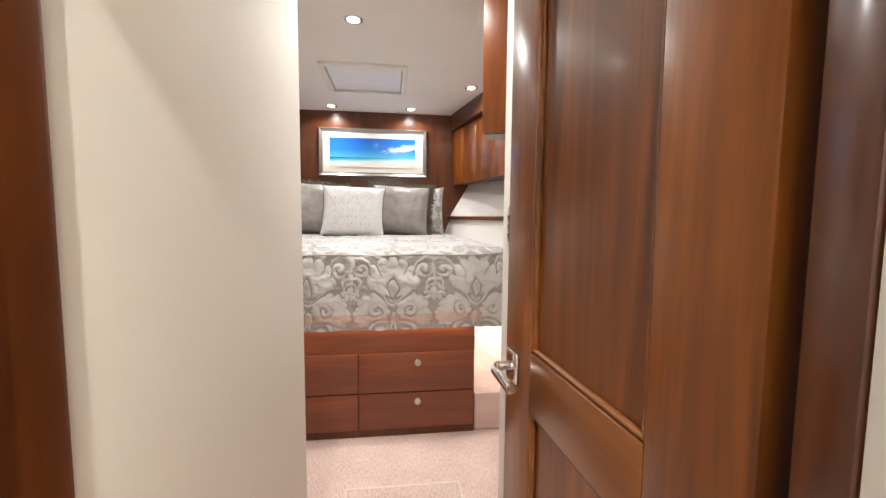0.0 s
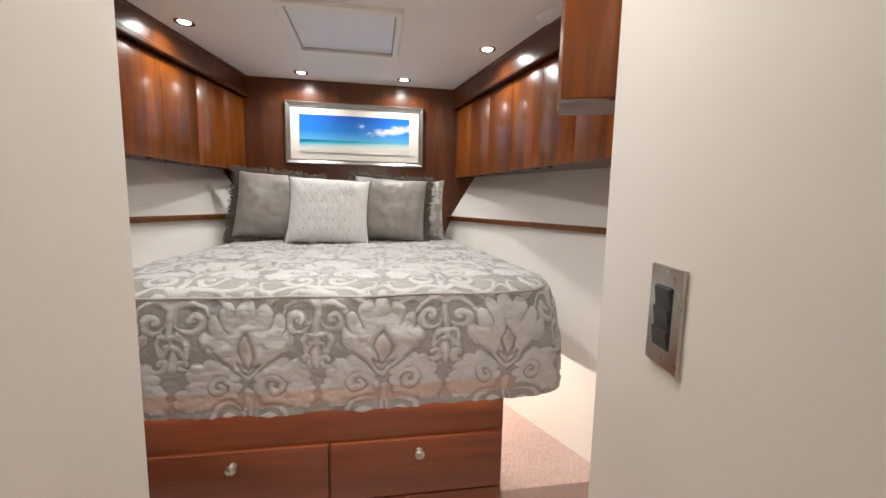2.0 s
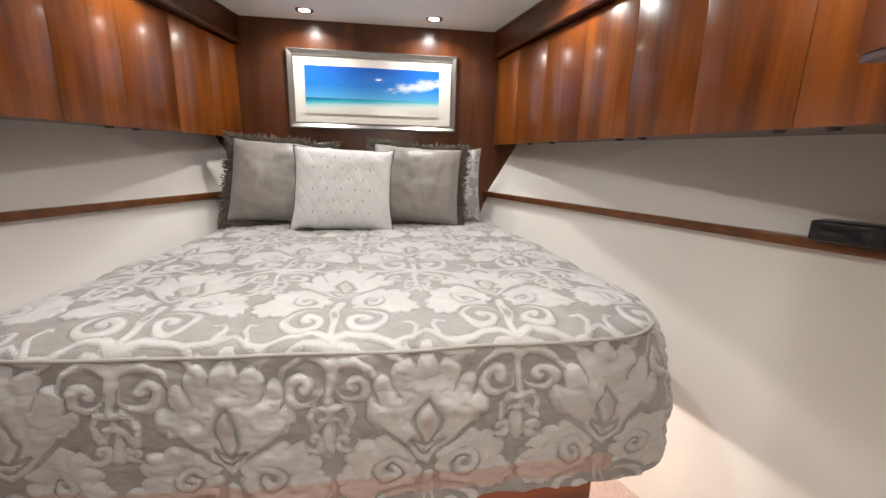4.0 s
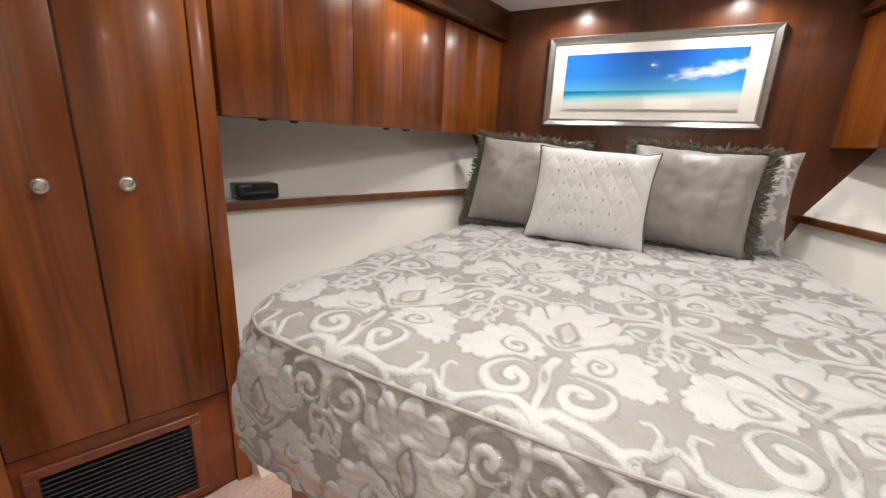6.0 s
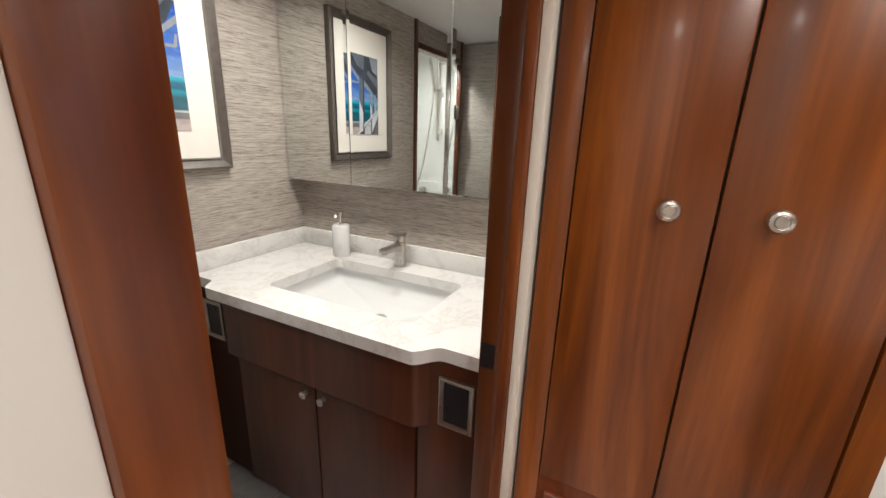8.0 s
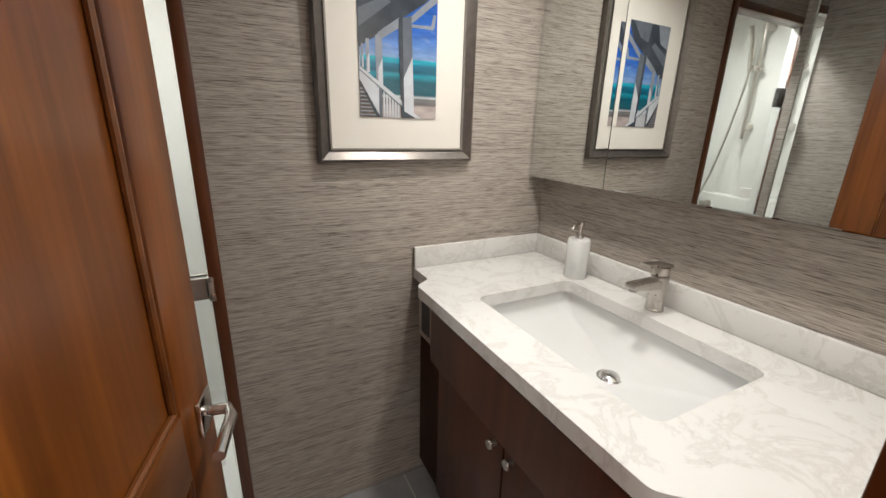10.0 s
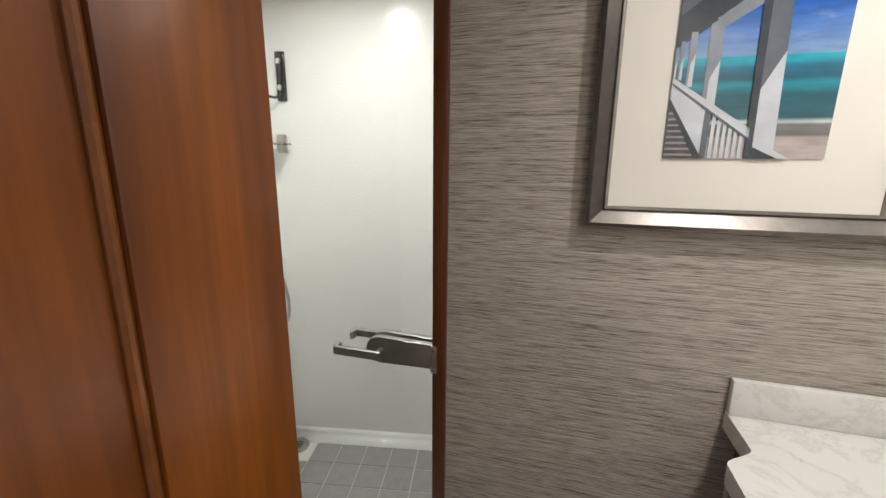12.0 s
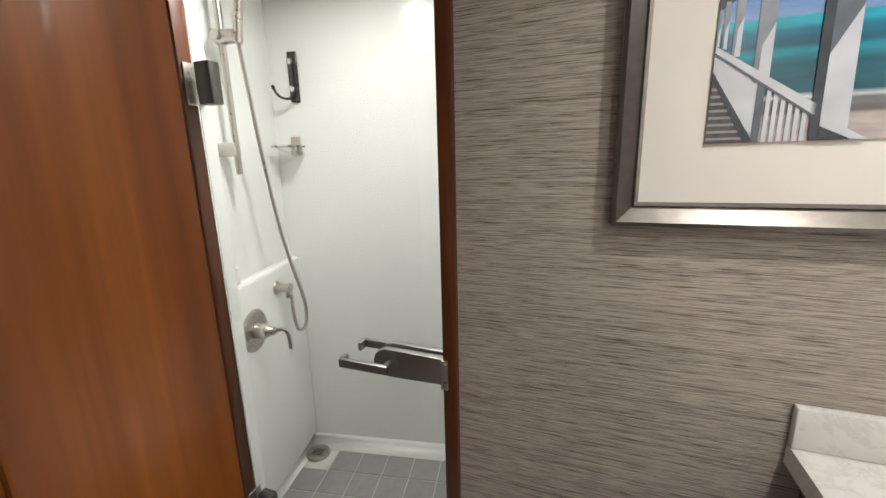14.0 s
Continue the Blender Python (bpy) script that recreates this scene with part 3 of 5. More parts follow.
hatch_m = pose(0.21, -0.58, 0.0)
floor_hatch = thing("floor_hatch", hatch_m, "carpeted floor hatch with a pale bound edge", "hatch")
part("panel", B(-0.22, 0.22, -0.18, 0.18, 0.0005, 0.006, bevel=0.003), CARPET, floor_hatch, frame_=hatch_m)
bm = bmesh.new()
for x0, x1, y0, y1 in ((-0.235, 0.235, 0.181, 0.193), (-0.235, 0.235, -0.193, -0.181), (-0.235, -0.223, -0.181, 0.181), (0.223, 0.235, -0.181, 0.181)):
    box(bm, x0, x1, y0, y1, 0.0004, 0.0065, 0.002, 1)
part("binding", bm, plain("carpet_binding", (0.7, 0.58, 0.52), 0.8, vary=0.1, scale=60, grain=0.3), floor_hatch, "pale bound edge", hatch_m)

# door casings
setting("door_casing_bath_1", B(-0.335, -0.272, -0.915, -0.843, -0.1, CEIL, bevel=0.006), CHERRY_CASING, "varnished cherry bathroom door casing", ROT, category="trim")
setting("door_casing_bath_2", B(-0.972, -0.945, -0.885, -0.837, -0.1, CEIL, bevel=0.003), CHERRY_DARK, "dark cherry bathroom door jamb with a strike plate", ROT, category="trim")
setting("door_casing_bath_face", B(-0.972, -0.94, -0.8365, -0.8095, 0, CEIL, bevel=0.003), CHERRY_CASING, "varnished cherry lip of the bathroom door jamb", ROT, category="trim")
setting("trim_edge_strip", B(-0.972, -0.941, -0.809, -0.789, 0, CEIL, bevel=0.002), EDGE_CREAM, "narrow white edge strip beside the wardrobe", ROT, category="trim")
setting("strike_plate", B(-0.9455, -0.942, -0.88, -0.848, 0.83, 0.89), BLACK, "dark metal strike plate in the jamb", ROT, category="plate")
setting("door_casing_entry_1", B(0.36, 0.408, -1.54, -1.46, 0, CEIL, bevel=0.006), CHERRY_DARK, "dark cherry entry door jamb", ROT, category="trim")
setting("door_casing_entry_2", B(1.04, 1.062, -1.503, -1.45, 0, CEIL, bevel=0.004), CHERRY_DARK, "dark cherry entry door jamb", ROT, category="trim")
for u, w in ((-0.406, 0.034), (HINGE_U, 0.024)):
    setting("shower_jamb", B(u, u + w, -2.085, -2.038, -0.1, CEIL, bevel=0.003), CHERRY_DARK, "slim dark cherry shower door jamb", ROT, category="trim")
    setting("shower_jamb_return", B(u + 0.001, u + w - 0.001, -2.12, -2.085, -0.1, CEIL), GEL, "white return behind the shower door jamb", ROT, category="trim")

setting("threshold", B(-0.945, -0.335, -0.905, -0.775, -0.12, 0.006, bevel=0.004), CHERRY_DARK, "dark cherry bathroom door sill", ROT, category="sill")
# bathroom floor: large grey tiles with joints
bath_floor = setting("bath_floor", B(-1.56, 0.33, -2.05, -0.86, -0.13, -0.104), GROUT, "pale grout bed of the bathroom floor", ROT, category="floor")
tile_mesh = None
for i in range(7):
    for j in range(4):
        u0, v0 = -1.56 + 0.3 * i, -2.05 + 0.3 * j
        if tile_mesh is None:
            bm = finish(box(bmesh.new(), 0.002, 0.298, 0.002, 0.298, 0, 0.006, 0.0015, 1))
            tile_mesh = bpy.data.meshes.new("tile")
            bm.to_mesh(tile_mesh)
            bm.free()
            tile_mesh.materials.append(GREY_TILE)
        t = new("tile", tile_mesh)
        t.parent = bath_floor
        t.matrix_basis = ROT @ pose(u0, v0, -0.104)

# ---- ceiling fittings ----
def downlight(x, y, z=CEIL):
    d = thing("downlight", pose(x, y, z), "small round recessed ceiling downlight, lit, with white ring; some are added fill", "downlight", "recessed ceiling lamps")
    part("ring", turned(bmesh.new(), [(0.026, 0.0), (0.034, -0.004), (0.043, -0.003), (0.045, 0.0)], (x, y, z)), CHROME, d)
    part("lens", turned(bmesh.new(), [(0.0, -0.002), (0.027, -0.0015), (0.027, 0.0)], (x, y, z)), LAMP_GLOW, d, "glowing lens")
    return d


for x, y, _ in ROOM_LAMPS:
    downlight(x, y)
for places, z in ((BATH_LAMPS + SHOWER_LAMPS, CEIL), (HALL_LAMPS, HALL_CEIL)):
    for u, v in places:
        p = ROT @ Vector((u, v, 0))
        downlight(p.x, p.y, z)

hatch = thing("ceiling_hatch", pose(0, 0.8, CEIL), "white square deck hatch with blind in a ceiling frame", "hatch")
bm = bmesh.new()
x0, x1, y0, y1 = -0.265, 0.263, 0.524, 1.075
for a, b_, c, d in ((x0, x1, y0, y0 + 0.035), (x0, x1, y1 - 0.03, y1), (x0, x0 + 0.03, y0 + 0.035, y1 - 0.03), (x1 - 0.03, x1, y0 + 0.035, y1 - 0.03)):
    box(bm, a, b_, c, d, CEIL - 0.02, CEIL + 0.002, 0.004, 2)
part("frame", bm, WHITE, hatch)
part("blind", B(x0 + 0.036, x1 - 0.036, y0 + 0.047, y1 - 0.042, CEIL - 0.006, CEIL + 0.002, bevel=0.002), plain("hatch_blind", (0.78, 0.79, 0.83), 0.4, vary=0.02), hatch, "pale grey-white roller blind")
# no open gap: its shade is a dark sheet showing round the blind
part("gap", B(x0 + 0.03, x1 - 0.03, y0 + 0.035, y1 - 0.03, CEIL - 0.003, CEIL + 0.001), SATIN_DARK, hatch, "dark plate, the gap's shade put into its colour")
part("pull", B(-0.045, 0.045, y0 + 0.042, y0 + 0.062, CEIL - 0.016, CEIL - 0.004, bevel=0.005), WHITE, hatch, "rounded finger pull")
speaker = thing("ceiling_speaker", pose(0.9, 0.46, CEIL), "round flush ceiling loudspeaker grille", "speaker")
part("grille", turned(bmesh.new(), [(0.0, -0.006), (0.06, -0.006), (0.07, -0.002), (0.072, 0.0)], (0.9, 0.46, CEIL)), HEADLINER, speaker)

# ---- picture over the bed ----
pic = thing("framed_picture", pose(0.01, 1.65, 1.46), "wide silver-framed beach seascape with white mat, hung on the bulkhead", "picture")
PX0, PX1, PZ0, PZ1 = -0.458, 0.476, 1.458, 1.87
part("frame", frame_ring(bmesh.new(), PX0, PX1, PZ0, PZ1, 0.034, 1.649, 0.022), SILVER_FRAME, pic, "brushed silver moulding")
part("mat", B(PX0 + 0.03, PX1 - 0.03, 1.638, 1.648, PZ0 + 0.03, PZ1 - 0.03), MATBOARD, pic, "off-white mat board")
pr = part("print", B(-0.367, 0.376, 1.634, 1.637, 1.538, 1.788), BEACH, pic, "glossy print of blue sky, turquoise sea and sand")
flat_uv(pr, 0, 2, (-0.377, 0.366, 0.078, 0.328))

# ---- hull cabinets, shelf ----
def hull_cabinet(s, y_end, ys, latches):
    """The run of lockers along one side; s is the side, y_end the after end."""
    def fx(y):
        return s * (0.718 + (1.65 - y) * 0.187)
    cab = thing("hull_cabinet", pose(s * 1.0, 0.9, 1.4), "long varnished cherry overhead locker run below the ceiling", "cabinet", "overhead lockers")
    bm = prism(bmesh.new(), [(fx(1.65) + s * 0.02, 1.65), (fx(y_end) + s * 0.02, y_end), (fx(y_end) + s * 0.75, y_end), (fx(1.65) + s * 0.75, 1.65)], 1.405, 1.99)
    part("body", bm, CHERRY_DARK, cab, "dark locker carcass")
    for a, b_ in zip(ys, ys[1:]):
        bm = prism(bmesh.new(), [(fx(a - 0.0008), a - 0.0008), (fx(b_ + 0.0008), b_ + 0.0008), (fx(b_ + 0.0008) + s * 0.018, b_ + 0.0008), (fx(a - 0.0008) + s * 0.018, a - 0.0008)], 1.395, 1.868, 0.001)
        d = part("door", bm, CHERRY, cab)
        for y in [k for k in latches if b_ < k <= a]:
            bm = turned(bmesh.new(), [(0.0, -0.008), (0.012, -0.008), (0.016, 0.0)], (fx(y) + s * 0.03, y, 1.395), steps=12)
            part("latch", bm, BLACK, d, "dark push latch")
    lo, hi = 1.878, CEIL
    bm = bmesh.new()
    prof = [(0.01, lo), (-0.028, lo), (-0.034, lo + 0.006), (-0.034, lo + 0.024), (-0.024, lo + 0.032), (-0.022, hi - 0.02), (-0.03, hi - 0.012), (-0.03, hi), (0.02, hi)]
    ends = [[bm.verts.new((fx(y) + s * o, y, z)) for o, z in prof] for y in (1.65, y_end)]
    n = len(prof)
    for k in range(n):
        bm.faces.new((ends[0][k], ends[0][(k + 1) % n], ends[1][(k + 1) % n], ends[1][k]))
    bm.faces.new(ends[0]), bm.faces.new(ends[1][::-1])
    part("valance", bm, CHERRY_DARK, cab, "dark moulded cherry valance")
    return cab


hull_cabinet(1, -0.55, (1.65, 1.395, 1.13, 0.86, 0.59, 0.335, 0.07, -0.2, -0.55), (1.283, 1.087, 0.652, 0.543, 0.12, 0.01))
hull_cabinet(-1, 0.2, (1.65, 1.42, 1.165, 0.905, 0.655, 0.4, 0.2), (0.964, 0.847, 0.439, 0.335))


def hull_shelf(s, y_end):
    sh = thing("hull_shelf", pose(s * 0.95, 0.9, SHELF_Z), "narrow shelf along the hull with a cherry edge trim", "shelf", "hull shelves")
    def pts(o0, o1):
        return [(s * (side_x(1.648) + o0), 1.648), (s * (side_x(y_end) + o0), y_end), (s * (side_x(y_end) + o1), y_end), (s * (side_x(1.648) + o1), 1.648)]
    part("top", prism(bmesh.new(), pts(0.015, 0.2), SHELF_Z - 0.025, SHELF_Z - 0.004), LINER, sh, "cream shelf surface")
    part("edge_trim", prism(bmesh.new(), pts(-0.004, 0.016), SHELF_Z - 0.028, SHELF_Z + 0.003, 0.005), CHERRY_RAIL, sh, "rounded cherry edge trim")
    return sh


hull_shelf(1, -0.58)
hull_shelf(-1, 0.2)


def clock_radio(x, y, turn):
    m = pose(x, y, SHELF_Z - 0.004, 0, 0, turn)
    c = thing("clock_radio", m, "small black plastic clock radio on the hull shelf", "clock radio", "black radios on the shelves")
    part("case", B(-0.075, 0.075, -0.045, 0.045, 0.004, 0.06, bevel=0.008, segments=3), BLACK, c, frame_=m)
    part("display", B(-0.05, 0.05, -0.0475, -0.044, 0.018, 0.045, bevel=0.001), plain("display", (0.02, 0.022, 0.026), 0.08), c, "glossy dark display", m)
    part("foot", B(-0.06, 0.06, -0.035, 0.035, 0.0, 0.005), BLACK, c, frame_=m)
    return c


clock_radio(-1.235, 0.475, 68)
clock_radio(1.29, 0.1, -68)

# ---- wardrobe ----
ward = thing("wardrobe", at_uv(-1.25, -0.48), "tall varnished cherry two-door wardrobe with louvred vent below", "wardrobe")
WU, WL, WR, WS = -1.0, -0.755, -0.2, -0.495
part("carcass", B(-1.55, WU - 0.012, WL - 0.032, WR, 0.0, CEIL - 0.001), CHERRY_DARK, ward, "dark carcass", ROT)
part("stile", B(WU - 0.012, WU + 0.004, WL - 0.033, WL + 0.022, 0.0, CEIL - 0.001, bevel=0.003), CHERRY, ward, frame_=ROT)
part("stile", B(WU - 0.012, WU + 0.012, WR - 0.045, WR + 0.002, 0.0, CEIL - 0.001, bevel=0.004), CHERRY, ward, frame_=ROT)
part("bottom_rail", B(WU - 0.012, WU, WL + 0.022, WR - 0.045, 0.0, 0.55, bevel=0.002), CHERRY_RED, ward, frame_=ROT)
for v0, v1, kv in ((WL + 0.025, WS - 0.002, -0.568), (WS + 0.002, WR - 0.048, -0.415)):
    d = part("door", B(WU - 0.012, WU + 0.01, v0, v1, 0.556, 1.99, bevel=0.003), CHERRY, ward, frame_=ROT)
    part("knob", turned(bmesh.new(), [(0.0, 0.034), (0.009, 0.033), (0.0105, 0.031), (0.012, 0.0315), (0.0165, 0.03), (0.019, 0.025), (0.016, 0.019), (0.0085, 0.014), (0.008, 0.005), (0.013, 0.002), (0.014, 0.0)], (WU + 0.01, kv, 1.218), "X"), NICKEL, d, "round satin nickel knob", ROT)
vent = thing("air_vent", at_uv(WU, -0.52, 0.22), "grey louvred return-air vent in a cherry frame below the wardrobe doors", "vent")
bm = bmesh.new()
a0, a1, c0, c1 = -0.715, -0.33, 0.215, 0.512
for v0, v1, z0, z1 in ((a0, a1, c1 - 0.028, c1), (a0, a1, c0, c0 + 0.028), (a0, a0 + 0.028, c0 + 0.028, c1 - 0.028), (a1 - 0.028, a1, c0 + 0.028, c1 - 0.028)):
    box(bm, WU + 0.0005, WU + 0.014, v0, v1, z0, z1, 0.003, 1)
part("frame", bm, CHERRY_RED, vent, "cherry frame", ROT)
part("backing", B(WU + 0.0002, WU + 0.002, a0 + 0.028, a1 - 0.028, c0 + 0.028, c1 - 0.028), BLACK, vent, frame_=ROT)
for k in range(15):
    z = c0 + 0.034 + k * 0.0152
    bm = bmesh.new()
    hexa(bm, [(WU + 0.002, a0 + 0.029, z), (WU + 0.002, a1 - 0.029, z), (WU + 0.012, a1 - 0.029, z + 0.007), (WU + 0.012, a0 + 0.029, z + 0.007)],
         [(WU + 0.002, a0 + 0.029, z + 0.003), (WU + 0.002, a1 - 0.029, z + 0.003), (WU + 0.012, a1 - 0.029, z + 0.010), (WU + 0.012, a0 + 0.029, z + 0.010)])
    part("slat", bm, VENT_GREY, vent, frame_=ROT)

# hanging locker by the entrance
lock_m = pose(0.485, -0.53, 1.4, 0, 0, -22)
hang = thing("hanging_cabinet", lock_m, "varnished cherry hanging cabinet beside the corridor wall", "cabinet")
part("body", B(0.0, 0.35, 0.0, 0.12, 0.012, CEIL - 1.402, bevel=0.003), CHERRY, hang, frame_=lock_m)
# underside made darker than the body to give it shade
part("underside", B(0.004, 0.346, 0.004, 0.116, 0.006, 0.012), CHERRY_DARK, hang, "underside, its shade put into a darker colour", lock_m)

# ---- bed ----
bed = thing("bed_base", pose(0, 0.8, 0), "red-brown cherry bed base with four drawers", "bed")
part("carcass", B(-0.585, 0.585, 0.004, 1.645, 0.0, 0.70), CHERRY_RED, bed)
part("plinth", B(-0.583, 0.583, -0.003, 0.003, 0.0, 0.035), CHERRY_DARK, bed, "dark plinth")
for c in (-0.291, 0.291):
    for z0, z1, kz in ((0.232, 0.43, 0.387), (0.04, 0.226, 0.188)):
        d = part("drawer", B(c - 0.287, c + 0.287, -0.012, 0.003, z0, z1, bevel=0.0025), CHERRY_RED, bed)
        part("knob", turned(bmesh.new(), [(0.0, -0.03), (0.008, -0.029), (0.010, -0.0275), (0.0115, -0.028), (0.0155, -0.026), (0.0165, -0.022), (0.013, -0.016), (0.007, -0.012), (0.007, -0.004), (0.011, 0.0)], (c, -0.012, kz), "Y", 20), NICKEL, d, "round satin nickel knob")

BED_TOP = 0.95
SPREAD_X = -0.005      # the spread is shifted a little to port to fit the camera's view
REPEAT_X, REPEAT_Y = 0.398, 0.9


def damask_figure(u, v):
    """Signed distance (inside positive) to the woven figure and to its tinted hearts, in metres of cloth.
    One motif, mirrored about its middle: a palmette with a heart, leafy flanks, a pair of scrolls, arms, hooks and a hanging leaf."""
    u, v = np.asarray(u, float), np.asarray(v, float)
    wob = 0.004 * np.sin(u * 37 + v * 23) + 0.003 * np.sin(v * 61 - u * 19)
    u, v = u + wob, v + 0.004 * np.sin(u * 29 - v * 41)
    best, heart = np.full(u.shape, -1.0), np.full(u.shape, -1.0)
    for row in (0, 1):
        x = (u + 0.025 + row * REPEAT_X / 2 + REPEAT_X * 10.5) % REPEAT_X - REPEAT_X / 2
        y = (v - 0.45 + row * REPEAT_Y / 2 + REPEAT_Y * 10.85) % REPEAT_Y - REPEAT_Y * 0.85
        x = np.abs(x)
        def disc(cx, cy, rx, ry=None):
            ry = ry or rx
            return (1 - np.hypot((x - cx) / rx, (y - cy) / ry)) * min(rx, ry)
        def leafy(cx, cy, r, petals, depth, lean=0.0):
            dx, dy = x - cx, y - cy
            a = np.arctan2(dx, dy) + lean
            return r * (1 - depth * (1 - np.abs(np.sin(a * petals / 2)) ** 0.6)) - np.hypot(dx, dy)
        def bar(x0, y0, x1, y1, w0, w1):
            t = np.clip(((x - x0) * (x1 - x0) + (y - y0) * (y1 - y0)) / ((x1 - x0) ** 2 + (y1 - y0) ** 2), 0, 1)
            return w0 + (w1 - w0) * t - np.hypot(x - x0 - t * (x1 - x0), y - y0 - t * (y1 - y0))
        def sweep(points, w0, w1):
            n = len(points) - 1
            out = None
            for k in range(n):
                d = bar(*points[k], *points[k + 1], w0 + (w1 - w0) * k / n, w0 + (w1 - w0) * (k + 1) / n)
                out = d if out is None else np.maximum(out, d)
            return out
        def spiral(cx, cy, radius, pitch, way, start, thick=0.27):
            dx, dy = x - cx, y - cy
            r, a = np.hypot(dx, dy), np.arctan2(dy, dx)
            f = (r / pitch - way * (a - start) / (2 * np.pi)) % 1.0
            return np.maximum(np.minimum((thick - np.abs(f - 0.5)) * pitch, radius - r), 0.22 * pitch - r)
        # palmette: a fan of lobes over its foot
        dx, dy = x, y + 0.255
        r, a = np.hypot(dx, dy), np.arctan2(dx, dy)
        lobe = np.abs((a / radians(13.5) + 0.5) % 1.0 - 0.5) * 2
        reach = (0.252 - 0.075 * (a / 0.75) ** 2) * (1 - 0.15 * lobe ** 3)
        crown = np.minimum(reach - r, (0.76 - a) * r)
        crown = np.maximum(crown, disc(0.118, -0.118, 0.013, 0.024))
        vein = np.maximum(np.abs(np.abs(a - radians(20.25)) * r - 0.0) * -1 + 0.0016, -0.03)
        vein = np.minimum(vein, np.minimum(r - 0.13, 0.205 - r))
        crown = np.minimum(crown, -vein + 0.0004)
        # heart: a pointed leaf with a dark border
        pointed = (1 - (x / 0.03) - np.abs((y + 0.158) / 0.058) ** 1.6) * 0.024
        crown = np.minimum(crown, np.maximum(-pointed, pointed - 0.0085))
        cup = np.minimum(bar(0, -0.22, 0.034, -0.196, 0.014, 0.006), 0.03)
        crown = np.minimum(crown, np.maximum(-cup, cup - 0.007))
        heart = np.maximum(heart, np.maximum(np.minimum(pointed - 0.014, 0.01), cup - 0.009))
        # leafy flanks below the fan, each with a coiled groove
        flank = np.maximum(leafy(0.098, -0.262, 0.082, 11, 0.22, 0.3), leafy(0.15, -0.30, 0.046, 8, 0.28))
        flank = np.minimum(flank, (a - 0.9) * r)
        coil = np.minimum(spiral(0.078, -0.266, 0.034, 0.026, 1, 1.0, 0.13), 1)
        flank = np.minimum(flank, -coil)
        flank = np.minimum(flank, np.hypot(x - 0.062, y + 0.375) - 0.066)
        # scrolls on a stem
        scroll = spiral(0.062, -0.375, 0.055, 0.044, 1, 2.6)
        stem = bar(0, -0.29, 0, -0.47, 0.013, 0.009)
        stem = np.minimum(stem, -disc(0, -0.352, 0.006, 0.02))
        # arms to the next columns, with barbs
        arm = sweep([(0.0, -0.455), (0.035, -0.43), (0.08, -0.435), (0.125, -0.455), (0.165, -0.45), (0.2, -0.425)], 0.012, 0.0055)
        arm = np.maximum(arm, sweep([(0.12, -0.455), (0.15, -0.48), (0.185, -0.485)], 0.008, 0.003))
        arm = np.maximum(arm, sweep([(0.165, -0.45), (0.18, -0.41), (0.172, -0.385), (0.155, -0.388)], 0.007, 0.0045))
        # hooks and the hanging leaf
        hook = sweep([(0.0, -0.475), (0.02, -0.462), (0.05, -0.46), (0.082, -0.478), (0.1, -0.51)], 0.011, 0.004)
        hook = np.maximum(hook, spiral(0.05, -0.517, 0.038, 0.036, -1, 1.3))
        drop = np.maximum(bar(0, -0.47, 0, -0.6, 0.012, 0.005), disc(0, -0.632, 0.013, 0.036))
        drop = np.maximum(drop, sweep([(0.0, -0.565), (0.022, -0.562), (0.036, -0.58)], 0.008, 0.004))
        drop = np.maximum(drop, sweep([(0.0, -0.59), (0.018, -0.592), (0.027, -0.612)], 0.007, 0.0035))
        sprig = np.maximum(leafy(0.152, -0.565, 0.03, 5, 0.5, 0.4), sweep([(0.152, -0.565), (0.13, -0.6), (0.095, -0.605), (0.085, -0.585)], 0.007, 0.0035))
        sprig = np.maximum(sprig, spiral(0.165, -0.19, 0.026, 0.028, -1, 0.4))
        sprig = np.maximum(sprig, sweep([(0.165, -0.165), (0.16, -0.13), (0.175, -0.1)], 0.008, 0.003))
        for part_ in (crown, flank, scroll, stem, arm, hook, drop, sprig):
            best = np.maximum(best, part_)
    return best, heart


def weave_in(me, u, v):
    """Stores the figure's distances on the points of a cloth mesh."""
    best, heart = damask_figure(u, v)
    for key, values in (("figure", best), ("blush", heart)):
        layer = me.attributes.new(key, "FLOAT", "POINT")
        layer.data.foreach_set("value", np.ascontiguousarray(values, dtype=np.float32))
    return best


def bed_half(y):
    """Half breadth of the mattress, rounded at the foot."""
    w = 0.815 - 0.11 * max(0.0, y) / 1.6
    r = 0.24
    if y < r:
        d = (r - max(y, 0.0)) / r
        w -= r * 0.82 * (1 - math.sqrt(max(0.0, 1 - d * d)))
    return w


